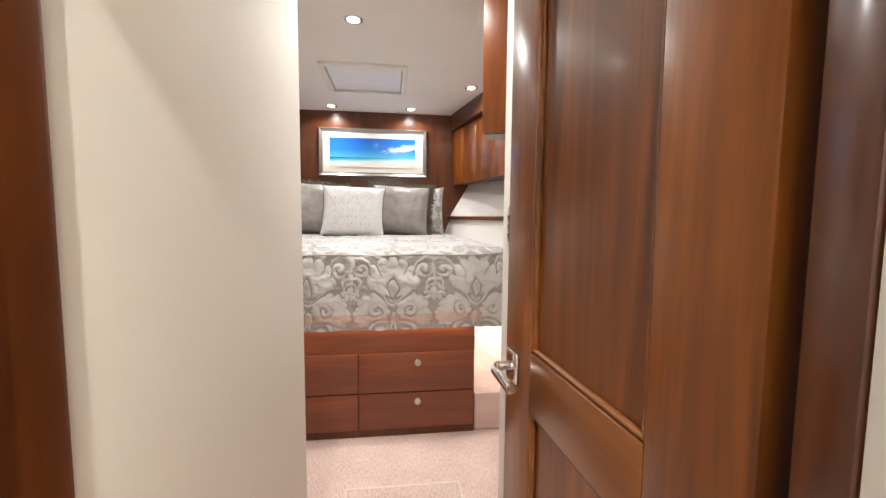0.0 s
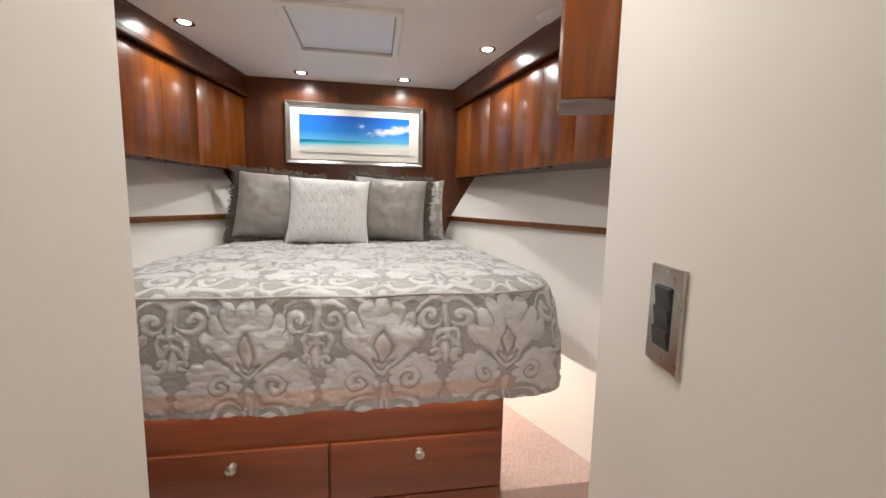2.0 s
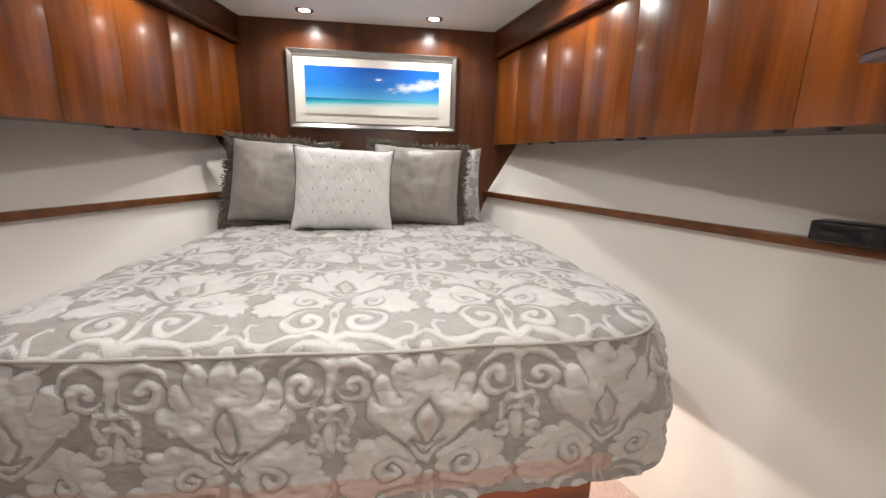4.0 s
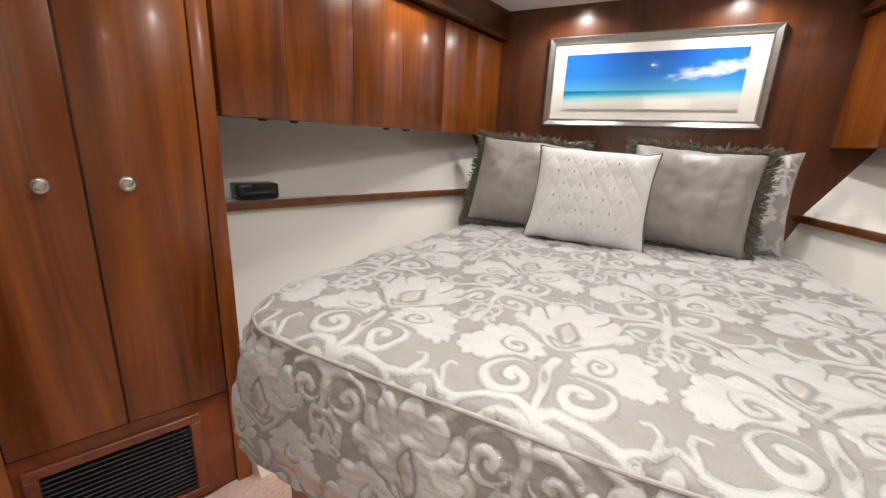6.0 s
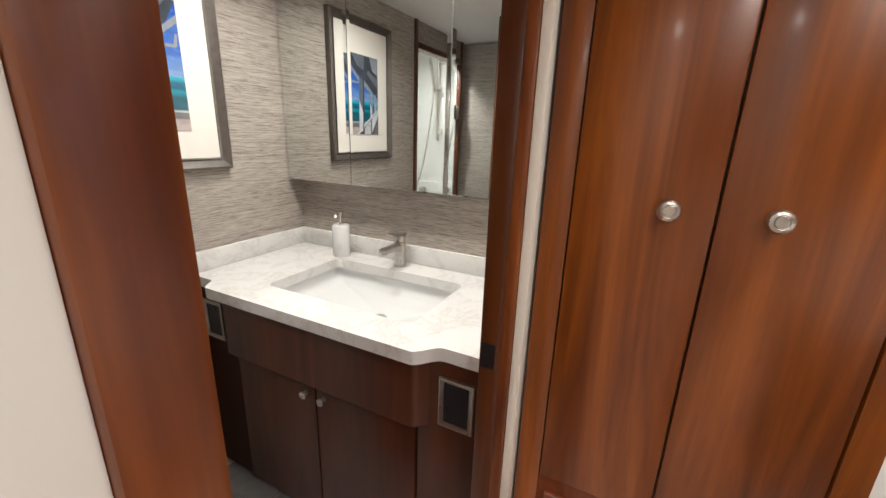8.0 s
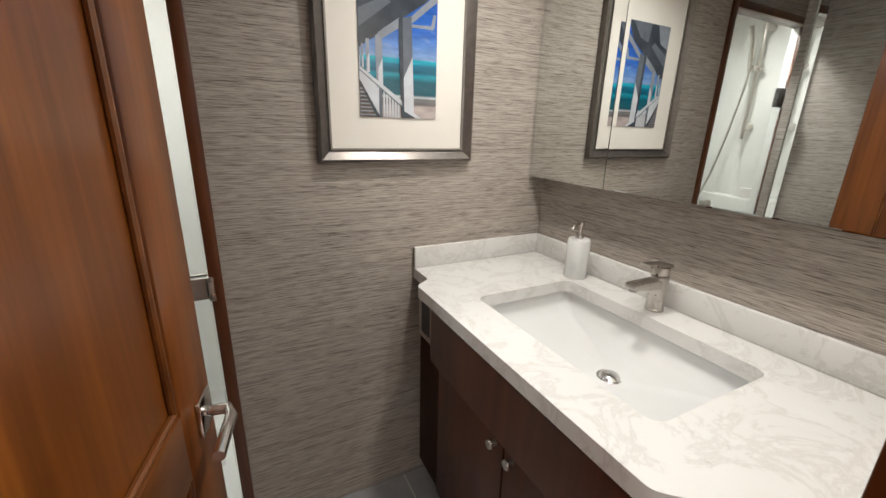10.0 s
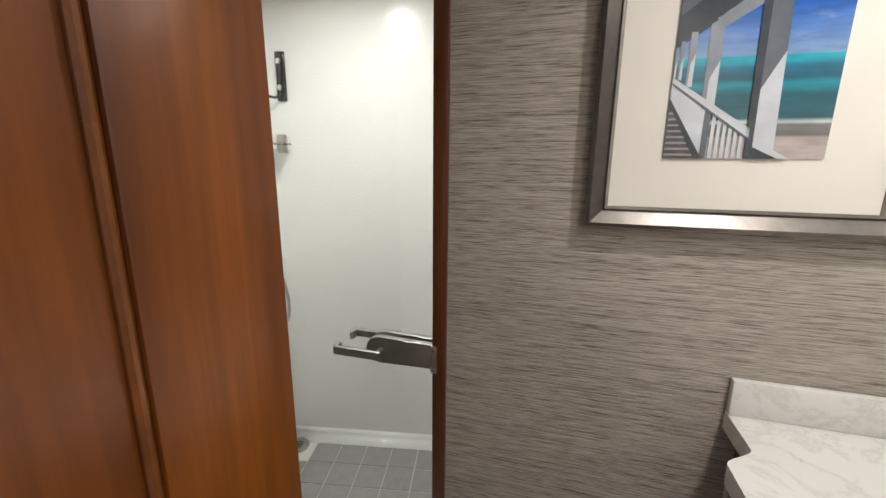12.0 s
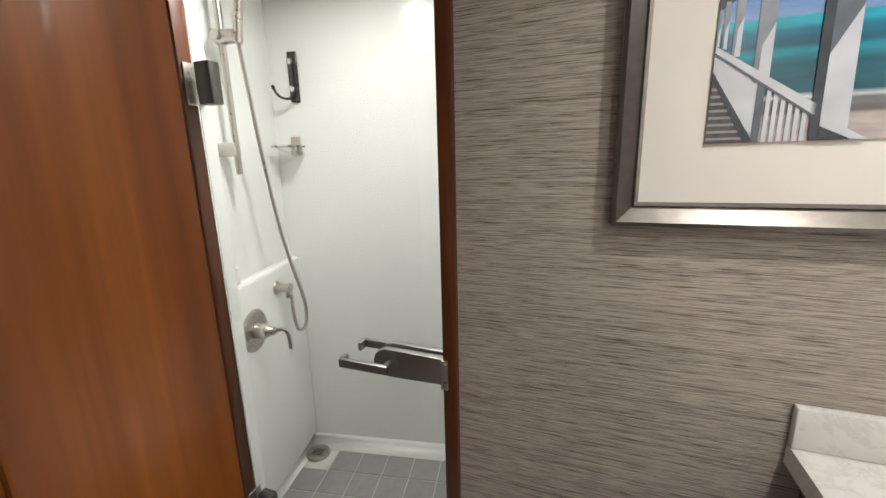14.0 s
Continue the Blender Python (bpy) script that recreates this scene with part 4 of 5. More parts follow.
def bedspread():
    m = pose(0, 0.8, 0.57)
    sp = thing("bedspread", m, "grey and ivory quilted damask bedspread draped over the mattress", "bedspread")
    # half outline of the plan from the head round the foot to its middle
    right = [(bed_half(1.62 - 1.38 * k / 270), 1.62 - 1.38 * k / 270) for k in range(271)]
    for k in range(1, 61):
        a = math.pi / 2 * k / 60
        right.append((0.815 - 0.018 - 0.21 + 0.21 * math.cos(a), 0.24 - 0.24 * math.sin(a)))
    end = right[-1][0]
    foot = [(end * (1 - 2 * k / 230), -0.018 * math.sin(math.pi * k / 230)) for k in range(1, 230)]
    line = right + foot + [(-x, y) for x, y in right[::-1]]
    n = len(line)
    cy = 0.9
    lengths = [0.0]
    for p, q in zip(line, line[1:]):
        lengths.append(lengths[-1] + math.hypot(q[0] - p[0], q[1] - p[1]))
    middle = lengths[-1] / 2
    verts, tex, push = [], [], []
    # top: rings shrinking towards the middle line
    rings = 170
    for k in range(rings + 1):
        f = k / rings
        edge = min(1.0, (1 - f) / 0.16)
        fall = 0.03 * (1 - math.sqrt(max(0.0, 1 - (1 - edge) ** 2)))
        for x, y in line:
            px, py = x * f, (cy + (y - cy) * f) if y < cy else y
            verts.append((px, py, BED_TOP - fall + 0.009 * noise.noise((px * 6, py * 6, 1)) + 0.005 * noise.noise((px * 15, py * 15, 2)) + 0.003 * noise.noise((px * 34, py * 34, 6))))
            tex.append((px, py))
            push.append((0.0, 0.0, 0.0035))
    # drop: falls to the hem, quilted and with soft folds
    falls = 78
    for k in range(1, falls + 1):
        d = 0.36 * k / falls
        for j, (x, y) in enumerate(line):
            nx, ny = x - 0.0, y - 0.45
            if y < 0.25:
                nx, ny = x * 0.9 if abs(x) > 0.4 else x * 0.15, -0.5
            ln = math.hypot(nx, ny) or 1
            nx, ny = nx / ln, ny / ln
            s = lengths[j]
            fold = 0.005 * math.sin(s * 21 + 3 * noise.noise((s * 2, 0, 0))) * min(1, d / 0.2) + 0.010 * noise.noise((s * 9, d * 9, 5)) + 0.007 * noise.noise((s * 21, d * 21, 7)) + 0.004 * noise.noise((s * 30, d * 44, 3)) + 0.0035 * noise.noise((s * 55, d * 120, 4))
            corner = math.exp(-((abs(x) - 0.73) ** 2) / 0.012) * math.exp(-((y - 0.08) ** 2) / 0.02)
            out = (0.016 + 0.03 * min(1, max(0, y) / 0.2)) * math.sin(min(1, d / 0.16) * math.pi / 2) + fold + 0.034 * corner * min(1, d / 0.2)
            verts.append((x + nx * out, y + ny * out, BED_TOP - 0.03 - d * (1 + 0.03 * corner)))
            tex.append((middle - s, -d))
            puff = 0.006 * min(1, d / 0.02)
            push.append((nx * puff, ny * puff, 0.0))
    verts, tex, push = np.array(verts), np.array(tex), np.array(push)
    verts[:, 0] += SPREAD_X
    best, _ = damask_figure(tex[:, 0], tex[:, 1])
    swell = np.clip((best + 0.002) / 0.013, 0, 1)
    swell = swell * swell * (3 - 2 * swell)
    verts = verts + push * swell[:, None]
    grid = np.arange(len(verts)).reshape(-1, n)
    faces = np.stack([grid[:-1, :-1], grid[:-1, 1:], grid[1:, 1:], grid[1:, :-1]], -1).reshape(-1, 4)[:, ::-1]
    me = bpy.data.meshes.new("cloth")
    me.from_pydata((verts - np.array(m.translation)).tolist(), [], faces.tolist())
    weave_in(me, tex[:, 0], tex[:, 1])
    layer = me.uv_layers.new(name="UVMap")
    layer.data.foreach_set("uv", np.ascontiguousarray(tex[faces.reshape(-1)].reshape(-1), dtype=np.float32))
    me.polygons.foreach_set("use_smooth", np.ones(len(faces), dtype=bool))
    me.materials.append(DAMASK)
    cloth = new("cloth", me)
    cloth.parent = sp
    solid = cloth.modifiers.new("thickness", "SOLIDIFY")
    solid.thickness, solid.offset = 0.006, -1
    # piping cord round the edge of the top
    pts = []
    for k in range(0, n, 4):
        x, y = line[k]
        if y > 0.3:
            continue
        pts.append((x * 1.004 + SPREAD_X, y - 0.006, BED_TOP - 0.027 + 0.004 * noise.noise((x * 5, y * 5, 9))))
    part("piping", tube(bmesh.new(), pts, 0.0042, 8), PIPING, sp, "raised corded seam")
    return sp


bedspread()
mattress = thing("mattress", pose(0, 0.85, 0.70), "mattress under the bedspread", "mattress")
part("body", prism(bmesh.new(), [(0.60, 0.12), (0.66, 0.35), (0.62, 1.6), (-0.62, 1.6), (-0.66, 0.35), (-0.60, 0.12)], 0.70, 0.905, 0.02), MATBOARD, mattress)


def cushion_mesh(w, h, d, seed, sag=0.085, N=26):
    """A stuffed square cushion in the xz plane with drawn-in sides and pointed corners."""
    bm = bmesh.new()
    sheets = []
    for side in (-1, 1):
        grid = []
        for i in range(N + 1):
            row = []
            for j in range(N + 1):
                a, c = 2 * i / N - 1, 2 * j / N - 1
                pull = 1 - sag * (1 - abs(a) ** 2.5) * abs(c) ** 6
                pull2 = 1 - sag * (1 - abs(c) ** 2.5) * abs(a) ** 6
                t = (max(0.0, 1 - abs(a) ** 2.6) * max(0.0, 1 - abs(c) ** 2.6)) ** 0.52
                lump = 0.12 * noise.noise((a * 2 + seed, c * 2, side)) + 0.05 * noise.noise((a * 6 + seed, c * 6, side)) + 0.07 * max(abs(a), abs(c)) ** 4 * noise.noise((a * 13 + seed, c * 13, side))
                row.append(bm.verts.new((a * pull2 * w / 2, side * d / 2 * t * (1 + lump), c * pull * h / 2 + 0.012 * noise.noise((a * 2, c * 2, seed)))))
            grid.append(row)
        sheets.append(grid)
    for g in sheets:
        for i in range(N):
            for j in range(N):
                bm.faces.new((g[i][j], g[i + 1][j], g[i + 1][j + 1], g[i][j + 1]))
    bmesh.ops.remove_doubles(bm, verts=bm.verts, dist=0.0004)
    return bm


def rim(w, h, seed, sag=0.085, n=120):
    pts = []
    for k in range(n):
        s = 4 * k / n
        e, f = int(s), 2 * (s - int(s)) - 1
        a, c = ((f, -1), (1, f), (-f, 1), (-1, -f))[e]
        pull = 1 - sag * (1 - abs(a) ** 2.5) * abs(c) ** 6
        pull2 = 1 - sag * (1 - abs(c) ** 2.5) * abs(a) ** 6
        pts.append(Vector((a * pull2 * w / 2, 0, c * pull * h / 2 + 0.012 * noise.noise((a * 2, c * 2, seed)))))
    return pts


def cushion(m, w, h, d, mat, label, seed, fringe=False, tufts=False, uvs=False, group="cushions on the bed"):
    c = thing("cushion", m, label, "cushion", group)
    body = part("cover", cushion_mesh(w, h, d, seed, N=80 if uvs else 34), mat, c, frame_=m, smooth=80)
    if uvs:
        flat_uv(body, 0, 2, (0, 1, 0, 1))
        at = np.array([p.co[:] for p in body.data.vertices])
        weave_in(body.data, at[:, 0], at[:, 2] + 0.2)
    pts = rim(w, h, seed)
    if fringe:
        bm = bmesh.new()
        rnd = random.Random(seed)
        for k, p in enumerate(pts):
            out = Vector((p.x, 0, p.z)).normalized()
            for j in range(17):
                at = p + Vector((rnd.uniform(-0.008, 0.008), rnd.uniform(-0.012, 0.012), rnd.uniform(-0.008, 0.008)))
                tip = at + out * rnd.uniform(0.015, 0.046) + Vector((rnd.uniform(-0.014, 0.014), rnd.uniform(-0.014, 0.014), rnd.uniform(-0.016, 0.008)))
                mid = (at + tip) / 2 + Vector((rnd.uniform(-0.006, 0.006), rnd.uniform(-0.009, 0.006), rnd.uniform(-0.006, 0.006)))
                tube(bm, (at, mid, tip), 0.003, 4)
        part("fringe", bm, FRINGE, c, "ruffled dark brown eyelash fringe", m, smooth=0, kind="stuff")
    else:
        tub = bmesh.new()
        tube(tub, pts + [pts[0]], 0.004, 6)
        part("piping", tub, PIPING if not tufts else DARK_CORD, c, "corded edge", m)
    if tufts:
        bm = bmesh.new()
        for r in range(6):
            for q in range(4 if r % 2 else 5):
                x = (q - (1.5 if r % 2 else 2)) * 0.0655
                z = (r - 2.5) * 0.0525
                a, cc = 2 * x / w, 2 * z / h
                t = (max(0.0, 1 - abs(a) ** 2.6) * max(0.0, 1 - abs(cc) ** 2.6)) ** 0.52
                y = -d / 2 * t * (1 + 0.12 * noise.noise((a * 2 + seed, cc * 2, -1)) + 0.05 * noise.noise((a * 6 + seed, cc * 6, -1)) + 0.07 * max(abs(a), abs(cc)) ** 4 * noise.noise((a * 13 + seed, cc * 13, -1)))
                box(bm, x - 0.003, x + 0.003, y - 0.002, y + 0.004, z - 0.0065, z + 0.0065, 0.0015, 1)
        part("tuft", bm, TUFT, c, "small grey embroidered tufts", m, kind="stuff")
    return c


cushion(pose(-0.48, 1.53, 1.165, -14, 0, 3), 0.5, 0.44, 0.13, DAMASK, "damask pillow sham against the bulkhead", 11, uvs=True)
cushion(pose(0.395, 1.53, 1.16, -14, 0, -3), 0.45, 0.43, 0.13, DAMASK, "damask pillow sham against the bulkhead", 12, uvs=True)
cushion(pose(-0.465, 1.40, 1.165, -18, 4, 5), 0.50, 0.44, 0.24, GREY_SATIN, "grey satin cushion with dark eyelash fringe", 3, fringe=True)
cushion(pose(0.235, 1.42, 1.16, -18, 3, -5), 0.50, 0.44, 0.24, GREY_SATIN, "grey satin cushion with dark eyelash fringe", 4, fringe=True)
cushion(pose(-0.135, 1.255, 1.147, -20, 1.5, 1), 0.495, 0.43, 0.2, QUILTED, "ivory quilted cushion with small grey tufts", 5, tufts=True)

# ---- switch plate on the corridor wall ----
sw_way = Vector((0.095, 0.557, 0)).normalized()
sw_m = Matrix.Translation((0.514, -0.812, 1.078)) @ Matrix(((sw_way.x, -sw_way.y, 0, 0), (sw_way.y, sw_way.x, 0, 0), (0, 0, 1, 0), (0, 0, 0, 1)))
sw = thing("switch_plate", sw_m, "brushed steel switch plate with dark rocker switches", "switch")
part("plate", B(-0.036, 0.036, -0.001, 0.006, -0.065, 0.065, bevel=0.002), NICKEL, sw, frame_=sw_m)
part("insert", B(-0.019, 0.019, 0.005, 0.007, -0.04, 0.04, bevel=0.001), BLACK, sw, frame_=sw_m)
for k in range(3):
    z = -0.0265 + k * 0.0265
    part("rocker", hexa(bmesh.new(), [(-0.017, 0.0065, z - 0.0125), (0.017, 0.0065, z - 0.0125), (0.017, 0.0065, z + 0.0125), (-0.017, 0.0065, z + 0.0125)],
                        [(-0.016, 0.008, z - 0.0115), (0.016, 0.008, z - 0.0115), (0.016, 0.011, z + 0.0115), (-0.016, 0.011, z + 0.0115)]), SWITCH_GREY, sw, "dark grey rocker", sw_m)


# ---- panelled doors ----
def lever(parent, m, s, x, z, way):
    """Lever handle with a square rose on the face s of a door; way: +1 or -1 along the door."""
    lv = part("lever", tube(box(bmesh.new(), x - 0.027, x + 0.027, s * 0.018, s * 0.026, z - 0.03, z + 0.03, 0.003), [(x, s * 0.02, z), (x, s * 0.055, z), (x + way * 0.02, s * 0.064, z), (x + way * 0.1, s * 0.064, z - 0.004)], 0.009, 12), CHROME, parent, "polished chrome lever handle", m)
    return lv


def panel_door(name, m, width, z0, label, mid, lever_z, hand):
    """Leaf in its own axes: hinge at x = 0, free edge at x = width, faces towards -y and +y."""
    d = thing(name, m, label, "door")
    st, top, t = 0.122, 1.98, 0.018
    part("stile", B(0.0, st, -t, t, z0, top, bevel=0.004), CHERRY_DOOR, d, frame_=m)
    part("stile", B(width - st, width, -t, t, z0, top, bevel=0.004), CHERRY_DOOR, d, frame_=m)
    for a, b_ in ((z0, z0 + 0.2), (mid - 0.055, mid + 0.055), (top - 0.12, top)):
        part("rail", B(st, width - st, -t, t, a, b_, bevel=0.003), CHERRY_RAIL, d, frame_=m)
    for a, b_ in ((z0 + 0.2, mid - 0.055), (mid + 0.055, top - 0.12)):
        part("panel", B(st - 0.005, width - st + 0.005, -0.006, 0.006, a - 0.005, b_ + 0.005), CHERRY_DOOR, d, frame_=m)
        for s in (-1, 1):
            bm = bmesh.new()
            for x0, x1, zz0, zz1 in ((st, width - st, a, a + 0.009), (st, width - st, b_ - 0.009, b_), (st, st + 0.009, a, b_), (width - st - 0.009, width - st, a, b_)):
                box(bm, x0, x1, min(s * 0.005, s * 0.015), max(s * 0.005, s * 0.015), zz0, zz1, 0.003, 1)
            part("bead", bm, CHERRY_RAIL, d, frame_=m)
    for s in (-1, 1):
        lever(d, m, s, width - 0.05, lever_z, -1)
    part("latch_plate", B(width, width + 0.002, -0.011, 0.011, lever_z - 0.05, lever_z + 0.05), SATIN_DARK, d, "metal latch plate", m)
    return d


def door_pose(hx, hy, fx, fy):
    return pose(hx, hy, 0, 0, 0, math.degrees(math.atan2(fy - hy, fx - hx)))


panel_door("entry_door", door_pose(0.452, -1.70, 0.418, -1.162), 0.539, 0.012, "open varnished cherry panelled door with chrome lever", 0.815, 0.82, 1)
h, f = ROT @ Vector((-0.268, -0.935, 0)), ROT @ Vector((-0.377, -1.486, 0))
panel_door("bathroom_door", door_pose(h.x, h.y, f.x, f.y), 0.574, -0.09, "open varnished cherry panelled bathroom door with chrome lever", 0.845, 0.85, 1)

for x0, x1, y0, y1 in ((-0.55, 0.55, -0.012, 0.0), (0.604, 0.616, 0.07, 1.17), (-0.616, -0.604, 0.07, 1.17)):
    z_ = 0.592 if y0 < 0 else 0.606
    led = thing("led_strip", pose((x0 + x1) / 2, (y0 + y1) / 2, z_), "slim warm courtesy light strip under the bed overhang", "light strip", "bed courtesy lights")
    part("channel", B(x0, x1, y0, y1, z_, z_ + 0.012), NICKEL, led)

# ---- bathroom ----
CT, CB = 0.81, 0.772


def loop_fill(bm, outer, inner, z):
    """A flat face with a hole."""
    edges = []
    for pts in (outer, inner):
        vs = [bm.verts.new((x, y, z)) for x, y in pts]
        edges += [bm.edges.new((vs[k], vs[(k + 1) % len(vs)])) for k in range(len(vs))]
    bmesh.ops.triangle_fill(bm, edges=edges, use_beauty=True)


def rounded(x0, x1, y0, y1, r, n=6):
    out = []
    for cx, cy, a0 in ((x1 - r, y1 - r, 0), (x0 + r, y1 - r, 90), (x0 + r, y0 + r, 180), (x1 - r, y0 + r, 270)):
        out += [(cx + r * math.cos(radians(a0 + 90 * k / n)), cy + r * math.sin(radians(a0 + 90 * k / n))) for k in range(n + 1)]
    return out


def ogee(v_from, v_to, u_from, u_to, n=8):
    """An S curve in plan."""
    return [(u_from + (u_to - u_from) * (0.5 - 0.5 * math.cos(math.pi * k / n)), v_from + (v_to - v_from) * k / n) for k in range(n + 1)]


SINK = (-1.43, -1.07, -1.73, -1.14)
front = ogee(-1.93, -1.875, -1.0, -0.945) + ogee(-1.07, -1.0, -0.945, -1.0)
outer = [(-1.556, -2.046), (-1.0, -2.046)] + front + [(-1.0, -0.872), (-1.556, -0.872)]
counter = thing("vanity_countertop", at_uv(-1.25, -1.45, CB), "white veined quartz vanity top with upstand", "countertop")
bm = bmesh.new()
hole = rounded(*SINK, 0.03)
loop_fill(bm, outer, hole, CT)
res = bmesh.ops.extrude_face_region(bm, geom=list(bm.faces))
for v in [g for g in res["geom"] if isinstance(g, bmesh.types.BMVert)]:
    v.co.z = CB
part("slab", bm, QUARTZ, counter, frame_=ROT, smooth=50)
part("upstand", B(-1.556, -1.538, -2.03, -0.873, CT + 0.0005, 0.887, bevel=0.003), QUARTZ, counter, frame_=ROT)
part("upstand", B(-1.556, -1.0, -2.048, -2.03, CT + 0.0005, 0.887, bevel=0.003), QUARTZ, counter, frame_=ROT)
basin = thing("basin", at_uv(-1.25, -1.45, 0.64), "white rectangular undermount porcelain basin", "sink")
bm = bmesh.new()
rings = []
for inset, ends, z in ((-0.012, -0.012, CB), (-0.012, -0.012, CB - 0.012), (-0.008, -0.006, 0.735), (-0.002, 0.004, 0.72), (0.016, 0.03, 0.708), (0.035, 0.11, 0.686), (0.06, 0.19, 0.662), (0.085, 0.235, 0.651), (0.11, 0.255, 0.648)):
    pts = rounded(SINK[0] + inset, SINK[1] - inset, SINK[2] + ends, SINK[3] - ends, 0.03)
    rings.append([bm.verts.new((x, y, z)) for x, y in pts])
for a, b_ in zip(rings, rings[1:]):
    for k in range(len(a)):
        bm.faces.new((a[k], a[(k + 1) % len(a)], b_[(k + 1) % len(a)], b_[k]))
bm.faces.new(rings[-1])
bowl = part("bowl", bm, PORCELAIN, basin, frame_=ROT, smooth=60)
sol = bowl.modifiers.new("thickness", "SOLIDIFY")
sol.thickness, sol.offset = 0.01, 1
part("drain", turned(bmesh.new(), [(0.0, 0.012), (0.016, 0.011), (0.024, 0.007), (0.028, 0.001), (0.033, 0.0015), (0.035, 0.0)], (-1.325, -1.435, 0.6485)), CHROME, basin, "chrome pop-up drain", ROT)

van = thing("vanity_cabinet", at_uv(-1.25, -1.45, -0.1), "dark mahogany vanity cabinet with two doors and a bowed front", "cabinet")
part("carcass", prism(bmesh.new(), [(-1.55, -2.045), (-1.03, -2.045), (-1.03, -0.875), (-1.55, -0.875)], -0.04, CB - 0.17), MAHOGANY, van, frame_=ROT)
part("carcass_side", B(-1.03 - 0.02, -1.03, -2.045, -1.86, -0.04, CB - 0.0005), MAHOGANY, van, frame_=ROT)
part("apron", prism(bmesh.new(), [(-1.04, -1.9), *[(u - 0.025, v) for u, v in ogee(-1.9, -1.85, -1.0, -0.955)], *[(u - 0.025, v) for u, v in ogee(-1.09, -1.03, -0.955, -1.0)], (-1.04, -1.03)], 0.55, CB - 0.0005), MAHOGANY, van, "bowed front apron", ROT)
part("plinth", B(-1.5, -1.08, -2.045, -0.875, -0.1, -0.04), BLACK, van, "recessed dark plinth", ROT)
for v0, v1, kv in ((-1.85, -1.475, -1.51), (-1.47, -1.09, -1.435)):
    d = part("door", B(-1.03, -1.012, v0, v1, -0.02, 0.54, bevel=0.003), MAHOGANY, van, frame_=ROT)
    part("knob", turned(bmesh.new(), [(0.0, 0.026), (0.012, 0.024), (0.014, 0.019), (0.007, 0.011), (0.009, 0.0)], (-1.012, kv, 0.49), "X", 16), NICKEL, d, "round nickel knob", ROT)
part("side_panel", B(-1.03, -1.014, -1.083, -0.878, -0.02, CB - 0.001, bevel=0.003), MAHOGANY, van, frame_=ROT)
for v in (-0.965, -1.955):
    h_ = part("pull_recess", frame_ring(bmesh.new(), v - 0.05, v + 0.05, 0.57, 0.72, 0.014, 0.0, 0.006, 0.001), NICKEL, van, "metal frame round a dark square", ROT @ pose(-1.012, 0, 0, 0, 0, 90) @ pose(0, 0, 0))
    # nothing is hollowed out: the shade inside is a flat black plate
    part("recess", B(-1.012, -1.010, v - 0.036, v + 0.036, 0.584, 0.706), BLACK, h_, "flat black plate painting the slot's shade", ROT)

# faucet
FV, FU = -1.455, -1.492
fau = thing("faucet", at_uv(FU, FV, CT), "brushed nickel single-lever basin mixer tap", "faucet")
part("body", turned(bmesh.new(), [(0.0, 0.0), (0.025, 0.0), (0.025, 0.004), (0.0225, 0.007), (0.0215, 0.045), (0.0225, 0.075), (0.024, 0.098), (0.023, 0.102), (0.0, 0.102)], (FU, FV, CT), steps=32), NICKEL, fau, frame_=ROT)
bm = bmesh.new()
stations = [(FU + 0.004, 0.019, 0.066, 0.094), (FU + 0.048, 0.0185, 0.07, 0.095), (FU + 0.092, 0.0175, 0.076, 0.096), (FU + 0.12, 0.017, 0.08, 0.095)]
loops = [[bm.verts.new((u, FV + e * w, CT + z)) for e, z in ((-1, lo), (1, lo), (1, hi), (-1, hi))] for u, w, lo, hi in stations]
bm.faces.new(loops[0]), bm.faces.new(loops[-1][::-1])
for a, b_ in zip(loops, loops[1:]):
    for k in range(4):
        bm.faces.new((a[k], a[(k + 1) % 4], b_[(k + 1) % 4], b_[k]))
bmesh.ops.bevel(bm, geom=list(bm.edges), offset=0.003, segments=2, profile=0.5, affect="EDGES")
part("spout", bm, NICKEL, fau, "flat tapered spout", ROT)
part("aerator", turned(bmesh.new(), [(0.0, -0.004), (0.011, -0.004), (0.011, 0.004)], (FU + 0.106, FV, CT + 0.077)), SATIN_DARK, fau, frame_=ROT)
lev = part("handle", turned(bmesh.new(), [(0.0, 0.104), (0.02, 0.104), (0.022, 0.107), (0.022, 0.125), (0.02, 0.128), (0.0, 0.128)], (FU, FV, CT), steps=32), NICKEL, fau, "round lever cap", ROT)
part("paddle", hexa(bmesh.new(), [(FU - 0.025, FV - 0.018, CT + 0.127), (FU - 0.025, FV + 0.018, CT + 0.127), (FU - 0.025, FV + 0.018, CT + 0.135), (FU - 0.025, FV - 0.018, CT + 0.135)],
                    [(FU + 0.073, FV - 0.015, CT + 0.138), (FU + 0.073, FV + 0.015, CT + 0.138), (FU + 0.073, FV + 0.015, CT + 0.145), (FU + 0.073, FV - 0.015, CT + 0.145)]), NICKEL, lev, "flat paddle", ROT)

